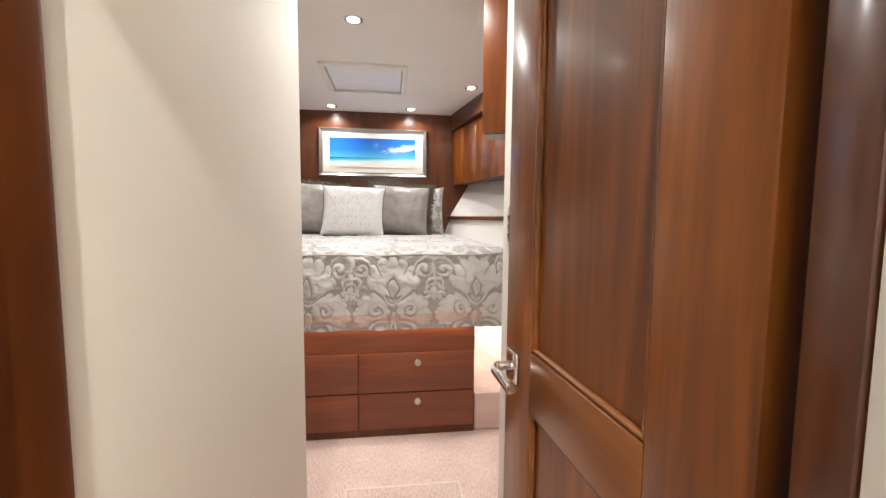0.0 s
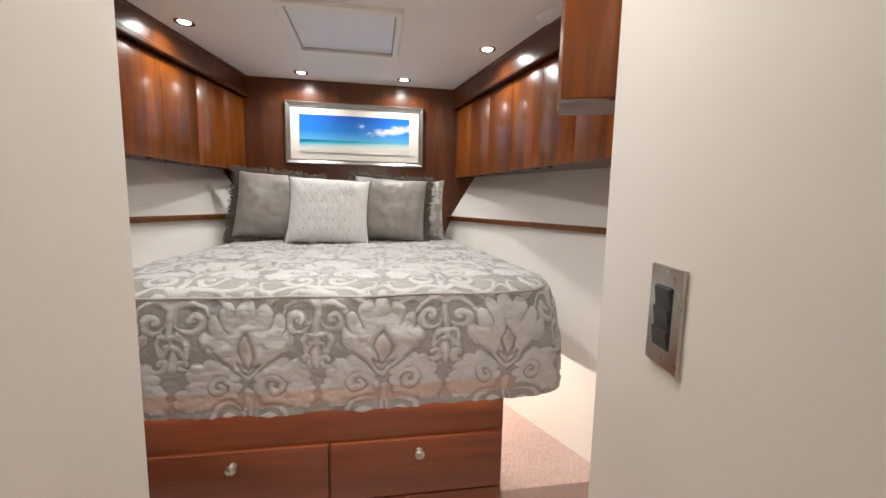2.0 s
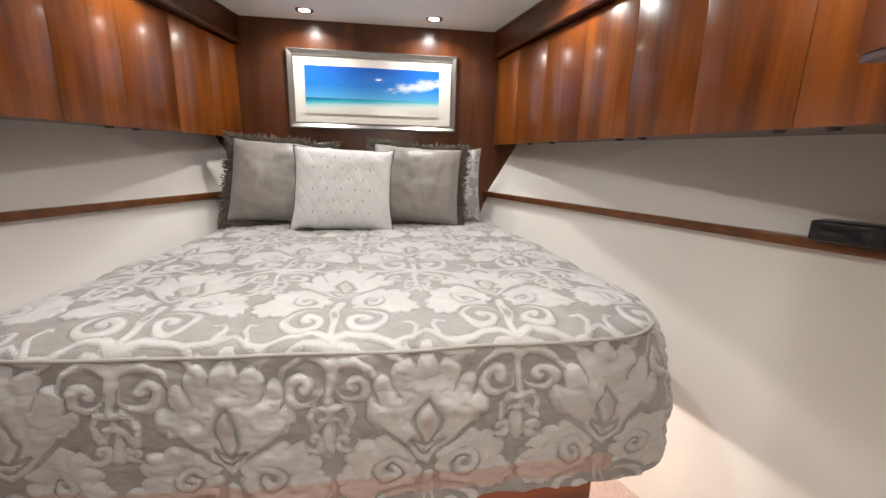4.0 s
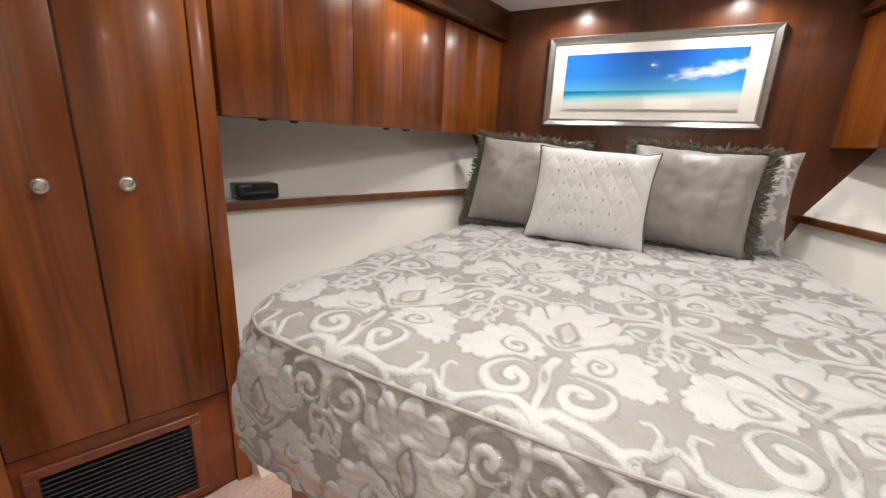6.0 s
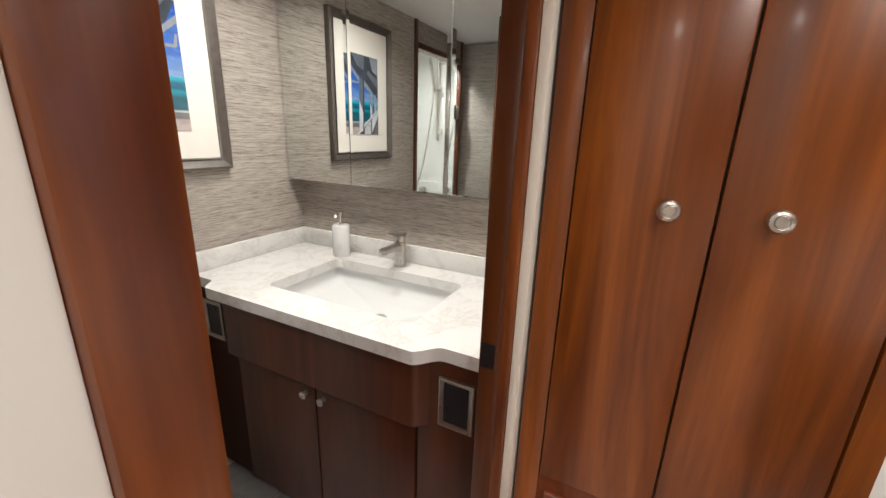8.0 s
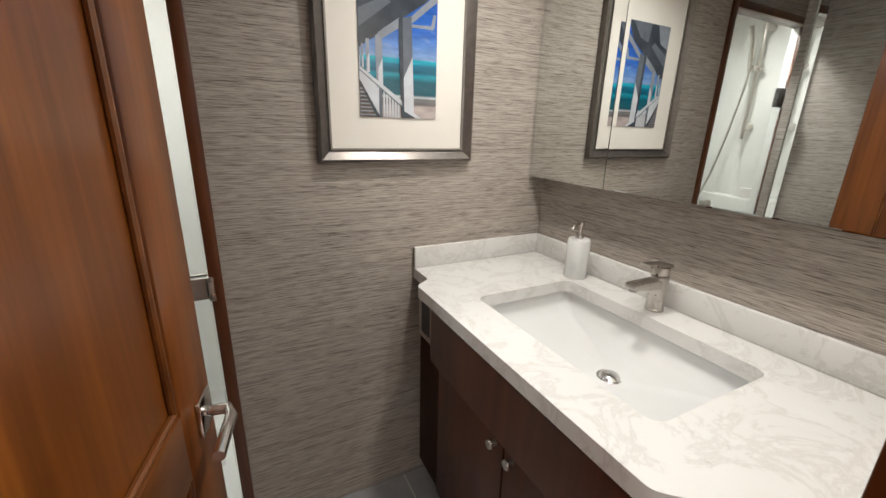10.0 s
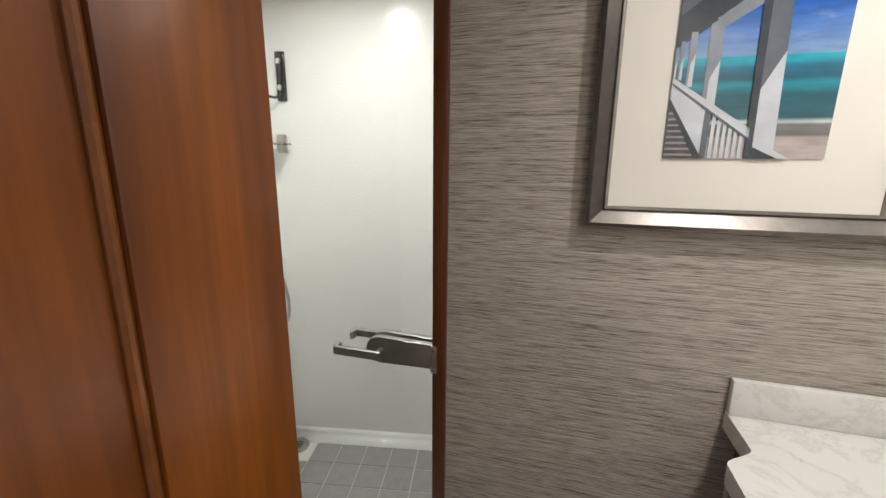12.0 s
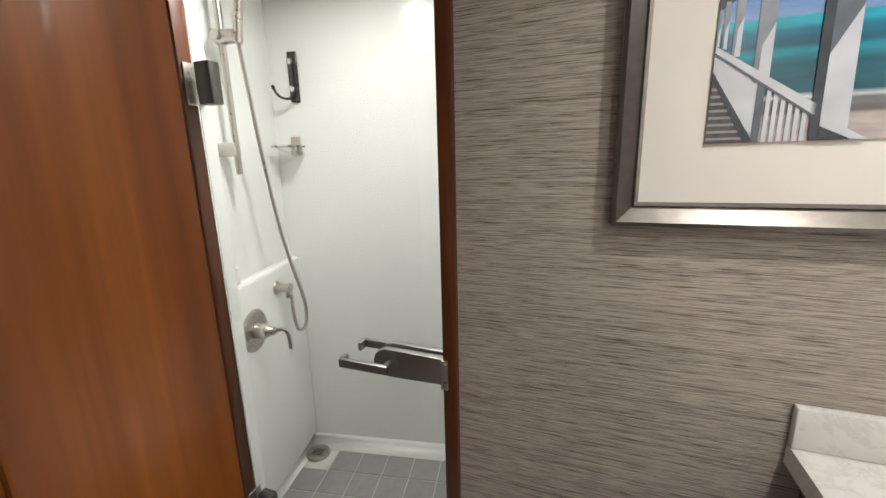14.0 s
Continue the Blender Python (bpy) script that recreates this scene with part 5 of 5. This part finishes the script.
soap = thing("soap_dispenser", at_uv(-1.475, -1.745, CT), "glossy white soap dispenser with a chrome pump", "soap dispenser")
part("bottle", turned(bmesh.new(), [(0.0, 0.0), (0.035, 0.0), (0.0375, 0.004), (0.0375, 0.128), (0.034, 0.134), (0.014, 0.136), (0.0, 0.136)], (-1.475, -1.745, CT + 0.0005), steps=32), PORCELAIN, soap, frame_=ROT)
part("pump", tube(turned(bmesh.new(), [(0.0, 0.136), (0.014, 0.136), (0.014, 0.15), (0.007, 0.152), (0.007, 0.178), (0.012, 0.18), (0.012, 0.192), (0.0, 0.194)], (-1.475, -1.745, CT)), [(-1.475, -1.745, CT + 0.186), (-1.435, -1.735, CT + 0.184), (-1.428, -1.733, CT + 0.176)], 0.0045, 10), CHROME, soap, "chrome pump head", ROT)

part("emblem", prism(bmesh.new(), [(0.0376 * math.cos(radians(a)) - 1.475, 0.0376 * math.sin(radians(a)) - 1.745) for a in range(10, 52, 6)] + [(0.0379 * math.cos(radians(a)) - 1.475, 0.0379 * math.sin(radians(a)) - 1.745) for a in range(46, 9, -6)], CT + 0.035, CT + 0.062), plain("pale_emblem", (0.6, 0.61, 0.615), 0.3, vary=0.1, grain=0), soap, "faint grey printed mark", ROT)

# mirror cabinet over the basin
mc = thing("mirror_cabinet", at_uv(-1.515, -1.46, 1.118), "wide mirrored medicine cabinet with three doors", "mirror cabinet")
part("body", B(-1.558, -1.492, -2.044, -0.874, 1.120, 2.0), SATIN_DARK, mc, "dark cabinet body", ROT)
for v0, v1 in ((-2.045, -1.69), (-1.687, -1.25), (-1.247, -0.874)):
    bm = bmesh.new()
    a = [(-1.492, v0, 1.118), (-1.492, v1, 1.118), (-1.492, v1, 2.0), (-1.492, v0, 2.0)]
    bvl = 0.015
    lo = [bm.verts.new(p) for p in a]
    mid = [bm.verts.new((-1.4869, v, z)) for _, v, z in a]
    hi = [bm.verts.new((-1.4862, v0 + bvl if k in (0, 3) else v1 - bvl, 1.118 + 0.004 if k < 2 else 2.0 - bvl)) for k in range(4)]
    bm.faces.new(lo[::-1])
    for q, w in ((lo, mid), (mid, hi)):
        for k in range(4):
            bm.faces.new((q[k], q[(k + 1) % 4], w[(k + 1) % 4], w[k]))
    bm.faces.new(hi)
    part("mirror_door", bm, MIRROR, mc, "bevelled mirror door", ROT, smooth=0.1)

# framed pier print
bp = thing("framed_picture", at_uv(-0.96, -2.05, 1.18), "tall pewter-framed print of a white pier over turquoise sea", "picture")
flip = ROT @ pose(-0.9505, -2.05, 1.183, 0, 0, 180)      # x to the viewer's right, face towards -y
W, H = 0.511, 0.70
part("frame", frame_ring(bmesh.new(), -W / 2, W / 2, 0, H, 0.04, 0.0, 0.026), PEWTER_FRAME, bp, "ribbed pewter moulding", flip)
part("mat", B(-W / 2 + 0.035, W / 2 - 0.035, -0.014, -0.002, 0.035, H - 0.035), MATBOARD, bp, "off-white mat board", flip)
p0, p1, q0, q1 = -0.1275, 0.1205, 0.132, 0.53
prn = part("print", B(p0, p1, -0.0165, -0.0145, q0, q1), PIER_SEA, bp, "glossy print of a covered pier by the sea", flip)
layer = prn.data.uv_layers.new(name="UVMap")
inv = (WORLD[bp].inverted() @ flip).inverted()
for loop in prn.data.loops:
    co = inv @ prn.data.vertices[loop.vertex_index].co
    layer.data[loop.index].uv = ((co.x - p0) / (p1 - p0), (co.z - q0) / (q1 - q0))


def print_shape(points, mat, level, name):
    """A flat area of the print, from fractions of its width and height."""
    bm = bmesh.new()
    y = -0.0166 - 0.0003 * level
    pts = [(p0 + fx_ * (p1 - p0), q0 + fz * (q1 - q0)) for fx_, fz in points]
    hexa(bm, [(x, y, z) for x, z in pts], [(x, y - 0.0002, z) for x, z in pts])
    part(name, bm, mat, prn, frame_=flip)


# the pier: roof and eaves, columns half in shade, rail, balusters, kerb and decking
print_shape([(0, 1), (1, 1), (0.86, 0.83), (0, 0.47)], PRINT_SHADE, 1, "printed_roof")
print_shape([(0.0, 1.0), (0.3, 1.0), (0.2, 0.83), (0.0, 0.78)], PRINT_PALE, 2, "printed_rafter_bay")
print_shape([(0.0, 0.72), (0.34, 0.83), (0.4, 0.79), (0.0, 0.6)], PRINT_GREY, 2, "printed_rafter_bay")
print_shape([(0.46, 1.0), (0.9, 1.0), (0.7, 0.86), (0.5, 0.82)], PRINT_GREY, 2, "printed_rafter_bay")
print_shape([(0.27, 0.6), (0.27, 0.54), (0.5, 0.63), (0.5, 0.7)], PRINT_PALE, 2, "printed_beam")
print_shape([(0.6, 0.69), (0.64, 0.66), (1.0, 0.84), (1.0, 0.9)], PRINT_PALE, 2, "printed_soffit")
print_shape([(0.62, 0.665), (0.62, 0.645), (0.94, 0.648), (0.97, 0.672)], PRINT_PALE, 3, "printed_gutter")
print_shape([(0.91, 0.66), (0.96, 0.66), (0.98, 0.75), (0.945, 0.75)], PRINT_PALE, 3, "printed_gutter_pipe")
for x, w, zb, zt in ((0.0, 0.016, 0.35, 0.475), (0.03, 0.025, 0.34, 0.5), (0.085, 0.042, 0.31, 0.535)):
    print_shape([(x, zb), (x + w, zb), (x + w, zt), (x, zt)], PRINT_PALE, 3, "printed_column")
    print_shape([(x + w * 0.3, zb), (x + w, zb), (x + w, zb + (zt - zb) * 0.6), (x + w * 0.4, zb + (zt - zb) * 0.42)], PRINT_WHITE, 4, "printed_column_light")
print_shape([(0.205, 0.215), (0.288, 0.205), (0.283, 0.6), (0.2, 0.575)], PRINT_PALE, 3, "printed_column")
print_shape([(0.23, 0.213), (0.288, 0.205), (0.285, 0.415), (0.232, 0.34)], PRINT_WHITE, 4, "printed_column_light")
print_shape([(0.1, 0.58), (0.2, 0.61), (0.24, 0.575), (0.16, 0.55)], PRINT_SHADE, 4, "printed_bracket")
print_shape([(0.515, 0.0), (0.69, 0.03), (0.655, 0.72), (0.49, 0.69)], PRINT_GREY, 5, "printed_column")
print_shape([(0.515, 0.0), (0.56, 0.0), (0.54, 0.7), (0.49, 0.69)], PRINT_SHADE, 6, "printed_column_side")
print_shape([(0.56, 0.04), (0.69, 0.03), (0.668, 0.44), (0.552, 0.29)], PRINT_WHITE, 7, "printed_column_light")
print_shape([(0.0, 0.34), (0.0, 0.25), (0.24, 0.015), (0.24, 0.21)], PRINT_WHITE, 3, "printed_balustrade")
print_shape([(0.0, 0.0), (0.2, 0.0), (0.03, 0.215), (0.0, 0.24)], PRINT_DECK, 3, "printed_deck")
for k in range(8):
    z = 0.012 + 0.026 * k
    x = 0.2 * (1 - z / 0.26)
    print_shape([(0.0, z), (x, z), (x, z + 0.009), (0.0, z + 0.01)], PRINT_PALE, 4, "printed_plank_gap")
print_shape([(0.0, 0.262), (0.0, 0.235), (0.2, 0.0), (0.25, 0.0)], PRINT_SHADE, 5, "printed_kerb")
print_shape([(0.235, 0.0), (0.275, 0.0), (0.275, 0.21), (0.235, 0.225)], PRINT_GREY, 5, "printed_newel")
for k in range(6):
    x = 0.288 + k * 0.037
    zt = 0.2 - 0.43 * (x - 0.288)
    print_shape([(x, 0.0), (x + 0.022, 0.0), (x + 0.022, zt), (x, zt + 0.008)], PRINT_WHITE, 4, "printed_baluster")
print_shape([(0.0, 0.352), (0.0, 0.33), (0.53, 0.088), (0.53, 0.128)], PRINT_WHITE, 6, "printed_rail")
print_shape([(0.0, 0.33), (0.0, 0.322), (0.53, 0.076), (0.53, 0.088)], PRINT_GREY, 6, "printed_rail_shade")
print_shape([(0.56, 0.085), (0.56, 0.05), (0.72, 0.0), (0.79, 0.0)], PRINT_WHITE, 8, "printed_rail")
print_shape([(0.56, 0.05), (0.56, 0.0), (0.7, 0.0), (0.7, 0.006)], PRINT_SHADE, 8, "printed_rail_shade")

# ---- shower ----
SH = pose(-0.51, -2.614, 0, 0, 0, -11.4)       # axes of the shower stall: its tiled floor's after corner
def sh(x, y):
    p = SH @ Vector((x, y, 0))
    return p.x, p.y


def uvw(u, v):
    p = ROT @ Vector((u, v, 0))
    return p.x, p.y


M_ = 0.062
setting("shower_wall_back", B(-0.95, M_ + 0.03, -M_ - 0.03, -M_, -0.14, CEIL), GEL, "glossy white moulded shower wall", SH, category="shower wall")
setting("shower_wall_side", prism(bmesh.new(), [sh(M_, -M_), uvw(0.45, -2.112), uvw(0.5, -2.112), sh(M_ + 0.04, -M_)], -0.14, CEIL), GEL, "glossy white moulded shower wall with valve", category="shower wall")
setting("shower_wall_port", prism(bmesh.new(), [sh(-0.9, -M_), uvw(-0.55, -2.112), uvw(-0.6, -2.112), sh(-0.95, -M_)], -0.14, CEIL), GEL, "glossy white moulded shower wall", category="shower wall")
pan = setting("shower_pan", prism(bmesh.new(), [sh(M_, -M_), sh(-0.9, -M_), uvw(-0.55, -2.112), uvw(-0.39, -2.112), uvw(-0.39, -2.05), uvw(HINGE_U, -2.05), uvw(HINGE_U, -2.112), uvw(0.45, -2.112)], -0.14, SHOWER_Z), GEL, "white moulded shower pan", category="shower pan")
bm = bmesh.new()
prof = [(0.0, 0.042), (0.006, 0.022), (0.02, 0.009), (0.064, 0.002)]
for p, q in zip(prof, prof[1:]):
    vs = [bm.verts.new((x, -M_ + d, SHOWER_Z + z)) for (d, z) in (p, q) for x in (-0.9, M_)]
    bm.faces.new((vs[0], vs[1], vs[3], vs[2]))
    vs = [bm.verts.new((M_ - d, y, SHOWER_Z + z)) for (d, z) in (p, q) for y in (-M_, 0.36)]
    bm.faces.new((vs[0], vs[1], vs[3], vs[2]))
bmesh.ops.remove_doubles(bm, verts=bm.verts, dist=0.0004)
cov = setting("shower_cove", bm, GEL, "rounded white cove at the foot of the shower walls", SH, category="trim", smooth=89)
so = cov.modifiers.new("thickness", "SOLIDIFY")
so.thickness = 0.003
bed_ = part("tile_bed", B(-0.75, 0.0, 0.0, 0.42, SHOWER_Z, SHOWER_Z + 0.003), GROUT, pan, "pale grout joints", SH)
TS = 0.122
shw_tile = None
for i in range(6):
    for j in range(4):
        if i == 0 and j == 0:
            continue
        if shw_tile is None:
            bm = finish(box(bmesh.new(), -TS + 0.0018, -0.0018, 0.0018, TS - 0.0018, 0, 0.005, 0.0012, 1))
            shw_tile = bpy.data.meshes.new("tile")
            bm.to_mesh(shw_tile)
            bm.free()
            shw_tile.materials.append(GREY_TILE)
        t = new("tile", shw_tile)
        t.parent = bed_
        t.matrix_basis = SH @ pose(-TS * i, TS * j, SHOWER_Z + 0.001)
dm = SH @ pose(-0.03, 0.03, SHOWER_Z)
dr = thing("shower_drain", dm, "round steel floor drain in the white pan corner", "drain")
part("rim", turned(bmesh.new(), [(0.0, 0.010), (0.036, 0.010), (0.038, 0.013), (0.05, 0.013), (0.056, 0.006), (0.058, 0.0)]), NICKEL, dr, frame_=dm)
# rim is closed: black bars give the shade of the slots
for k in range(5):
    part("slot", B(-0.026, 0.026, -0.021 + k * 0.009, -0.017 + k * 0.009, 0.0095, 0.0106), BLACK, dr, "black bar painting a slot's shade", dm)

# glass door with its hardware
gd = thing("shower_door", at_uv(-0.15, -2.075, SHOWER_Z), "frameless clear glass shower door", "shower door")
pane = part("pane", B(-0.366, HINGE_U - 0.002, -2.08, -2.072, SHOWER_Z + 0.03, 1.94, bevel=0.001, segments=1), GLASS, gd, frame_=ROT)
pane.visible_shadow = False
LZ = 0.832
for near, far in ((-2.049, -2.066), (-2.086, -2.103)):
    bm = bmesh.new()
    edge = [(-0.366, LZ - 0.033), (-0.366, LZ + 0.033), (-0.225, LZ + 0.035), *[(-0.225 + 0.035 * math.sin(radians(a)), LZ + 0.035 * math.cos(radians(a))) for a in range(15, 180, 15)], (-0.225, LZ - 0.035)]
    faces_ = [[bm.verts.new((u, v, z)) for u, z in edge] for v in (near, far)]
    bm.faces.new(faces_[0]), bm.faces.new(faces_[1][::-1])
    for k in range(len(edge)):
        q = (k + 1) % len(edge)
        bm.faces.new((faces_[0][k], faces_[0][q], faces_[1][q], faces_[1][k]))
    bmesh.ops.bevel(bm, geom=list({e for f_ in bm.faces if len(f_.verts) > 4 for e in f_.edges}), offset=0.002, segments=2, profile=0.5, affect="EDGES")
    part("lock_case", bm, SATIN_DARK, gd, "satin metal lock case with a rounded end", ROT)
for s in (1, -1):
    y0 = -2.076 + s * 0.03
    part("lever", box(turned(bmesh.new(), [(0.033, -0.006), (0.033, 0.006), (0.0, 0.006)], (-0.225, y0 - s * 0.008, LZ), "Y", 24), -0.245, -0.115, y0 + s * 0.028 - 0.006, y0 + s * 0.028 + 0.006, LZ - 0.011, LZ + 0.011, 0.003), SATIN_DARK, gd, "flat satin lever handle", ROT)
    part("lever_neck", tube(bmesh.new(), [(-0.232, y0 - s * 0.01, LZ), (-0.232, y0 + s * 0.03, LZ)], 0.009, 12), SATIN_DARK, gd, frame_=ROT)
    part("lever_return", B(-0.123, -0.113, min(y0, y0 + s * 0.03), max(y0, y0 + s * 0.03), LZ - 0.011, LZ + 0.011, bevel=0.002), SATIN_DARK, gd, frame_=ROT)
for z in (LZ - 0.026, LZ + 0.026):
    part("screw", turned(bmesh.new(), [(0.0, 0.002), (0.003, 0.0015), (0.0042, 0.0)], (-0.3755, -2.0352, z), "Y", 12), SATIN_DARK, gd, frame_=ROT)
part("keeper", B(-0.384, -0.367, -2.062, -2.035, LZ - 0.036, LZ + 0.036, bevel=0.002), NICKEL, gd, "keeper plate with screws", ROT)
for hz in (1.498, 0.25):
    part("hinge", B(HINGE_U - 0.075, HINGE_U - 0.026, -2.092, -2.056, hz - 0.05, hz + 0.05, bevel=0.004), GUNMETAL, gd, "satin metal glass hinge", ROT)
    part("hinge_knuckle", tube(bmesh.new(), [(HINGE_U - 0.024, -2.068, hz - 0.024), (HINGE_U - 0.024, -2.068, hz + 0.024)], 0.008, 12), NICKEL, gd, "hinge barrel", ROT)
    part("hinge_leaf", B(HINGE_U - 0.005, HINGE_U - 0.0005, -2.096, -2.046, hz - 0.05, hz + 0.05, bevel=0.002), NICKEL, gd, "hinge leaf", ROT)

# ---- shower fittings ----
ca = SH @ Vector((M_, -M_, 0))
cb = ROT @ Vector((0.45, -2.112, 0))
way_ = (cb - ca).normalized()
SIDE = Matrix(((way_.x, -way_.y, 0, ca.x), (way_.y, way_.x, 0, ca.y), (0, 0, 1, 0), (0, 0, 0, 1)))      # x along the side wall from the corner, y out into the stall
LEDGE = 0.05
bm = B(0.002, 0.56, 0.0005, LEDGE, 0.02, 0.905, bevel=0.016, segments=4)
setting("shower_ledge", bm, GEL, "white moulded ledge along the shower side wall", SIDE, category="ledge", smooth=50)

mv = SIDE @ pose(0.385, LEDGE, 0.72)
valve = thing("shower_valve", mv, "brushed nickel shower valve with scroll lever on a round plate", "shower valve")
part("plate", turned(bmesh.new(), [(0.0, 0.008), (0.06, 0.007), (0.074, 0.004), (0.078, 0.0)], (0, 0, 0), "Y", 32), NICKEL, valve, frame_=mv)
part("hub", turned(bmesh.new(), [(0.026, 0.006), (0.028, 0.012), (0.024, 0.03), (0.024, 0.05), (0.017, 0.058), (0.012, 0.08), (0.0, 0.084)], (0, 0, 0), "Y", 24), NICKEL, valve, frame_=mv)
part("collar", turned(bmesh.new(), [(0.0245, 0.034), (0.0262, 0.035), (0.0262, 0.041), (0.0245, 0.042)], (0, 0, 0), "Y", 24), PORCELAIN, valve, "white porcelain collar", mv)
part("lever", tube(bmesh.new(), curve([(0, 0.076, 0), (-0.012, 0.1, 0.004), (-0.018, 0.115, -0.02), (-0.02, 0.118, -0.075)], 18), 0.0075, 12), NICKEL, valve, frame_=mv)

me_ = SIDE @ pose(0.215, LEDGE, 0.825)
elbow = thing("hose_outlet", me_, "brushed nickel wall outlet for the shower hose", "shower outlet")
part("flange", turned(bmesh.new(), [(0.0, 0.008), (0.024, 0.007), (0.027, 0.0)], (0, 0, 0), "Y", 24), NICKEL, elbow, frame_=me_)
part("body", turned(bmesh.new(), [(0.016, 0.0), (0.018, 0.045), (0.02, 0.06), (0.0, 0.064)], (0, 0, 0), "Y", 20), NICKEL, elbow, frame_=me_)
part("nipple", tube(bmesh.new(), [(0, 0.045, -0.01), (0, 0.045, -0.04)], 0.009, 12), NICKEL, elbow, frame_=me_)

ms = SIDE @ pose(0.36, 0.0, 1.3)
rail = thing("shower_rail", ms, "chrome shower slide rail with hand-shower bracket", "shower rail")
part("bar", tube(bmesh.new(), [(0, 0.055, -0.03), (0, 0.055, 0.66)], 0.0105, 16), NICKEL, rail, frame_=ms)
for z in (0.05, 0.62):
    part("mount", box(bmesh.new(), -0.02, 0.02, 0.0, 0.06, z - 0.022, z + 0.022, 0.006), plain("frosted_mount", (0.6, 0.58, 0.54), 0.3, 0.4), rail, "pale satin mount", ms)
part("slider", turned(bmesh.new(), [(0.0, -0.02), (0.02, -0.02), (0.022, 0.0), (0.02, 0.05), (0.0, 0.05)], (0.0, 0.055, 0.39), "Y", 20), NICKEL, rail, frame_=ms)
part("clamp", tube(bmesh.new(), [(-0.03, 0.055, 0.39), (0.035, 0.055, 0.39)], 0.014, 14), NICKEL, rail, frame_=ms)
part("hand_shower", tube(bmesh.new(), [(-0.005, 0.105, 0.37), (-0.008, 0.11, 0.43), (-0.01, 0.13, 0.55), (0.0, 0.17, 0.62)], 0.014, 14), NICKEL, rail, "brushed hand shower", ms)
hose_pts = [(0.355, 0.105, 1.67), (0.335, 0.11, 1.5), (0.29, 0.11, 1.25), (0.225, 0.11, 1.0), (0.15, 0.115, 0.8), (0.12, 0.115, 0.7), (0.135, 0.11, 0.63), (0.175, 0.1, 0.635), (0.188, 0.096, 0.7), (0.19, 0.095, 0.79)]
hose = thing("shower_hose", SIDE @ pose(0.19, 0.1, 0.62), "ribbed metal shower hose hanging in a loop", "hose")
part("tube", tube(bmesh.new(), curve(hose_pts, 90), 0.0068, 10), NICKEL, hose, frame_=SIDE)

BACK = SH @ pose(0, -M_, 0)       # x along the back wall, y out into the stall
mh = BACK @ pose(-0.045, 0.0, 1.635)
hook = thing("wall_hook", mh, "polished dark chrome robe hook on a tall oval plate", "hook")
part("plate", B(-0.02, 0.02, 0.0005, 0.012, -0.095, 0.095, bevel=0.005, segments=3), DARK_CHROME, hook, frame_=mh)
part("bar", tube(bmesh.new(), [(0, 0.02, -0.07), (0, 0.02, 0.065)], 0.006, 10), DARK_CHROME, hook, frame_=mh)
for z in (0.055, -0.045):
    part("stud", turned(bmesh.new(), [(0.009, 0.008), (0.008, 0.022), (0.011, 0.028), (0.0, 0.033)], (0, 0, z), "Y", 14), CHROME, hook, frame_=mh)
part("prong", tube(bmesh.new(), curve([(0, 0.02, -0.07), (0.015, 0.04, -0.085), (0.04, 0.06, -0.075), (0.055, 0.07, -0.045)], 16), 0.005, 10), DARK_CHROME, hook, frame_=mh)
part("tip", turned(bmesh.new(), [(0.0, -0.008), (0.006, -0.005), (0.008, 0.0), (0.006, 0.005), (0.0, 0.008)], (0.055, 0.07, -0.042), "Z", 12), DARK_CHROME, hook, frame_=mh)
md = BACK @ pose(-0.03, 0.0, 1.37)
dish = thing("soap_dish", md, "clear glass soap dish on a satin wall mount", "soap dish")
part("mount", B(-0.018, 0.018, 0.0005, 0.022, -0.038, 0.038, bevel=0.004), NICKEL, dish, frame_=md)
tray = part("tray", B(-0.045, 0.06, 0.02, 0.1, -0.006, 0.002, bevel=0.002), GLASS, dish, "clear glass tray", md)
for x in (-0.035, 0.05):
    part("brace", tube(bmesh.new(), [(0.0, 0.012, -0.036), (x * 0.6, 0.05, -0.02), (x, 0.09, -0.005)], 0.0018, 6), NICKEL, dish, "thin wire brace", md)
mb = SIDE @ pose(0.46, 0.024, 0.906)
cad = thing("soap_box", mb, "small white plastic box on the shower ledge", "soap box")
part("box", B(-0.045, 0.045, -0.02, 0.02, 0.0, 0.05, bevel=0.004), WHITE, cad, frame_=mb)
part("lid", B(-0.048, 0.048, -0.022, 0.022, 0.05, 0.058, bevel=0.003), WHITE, cad, frame_=mb)
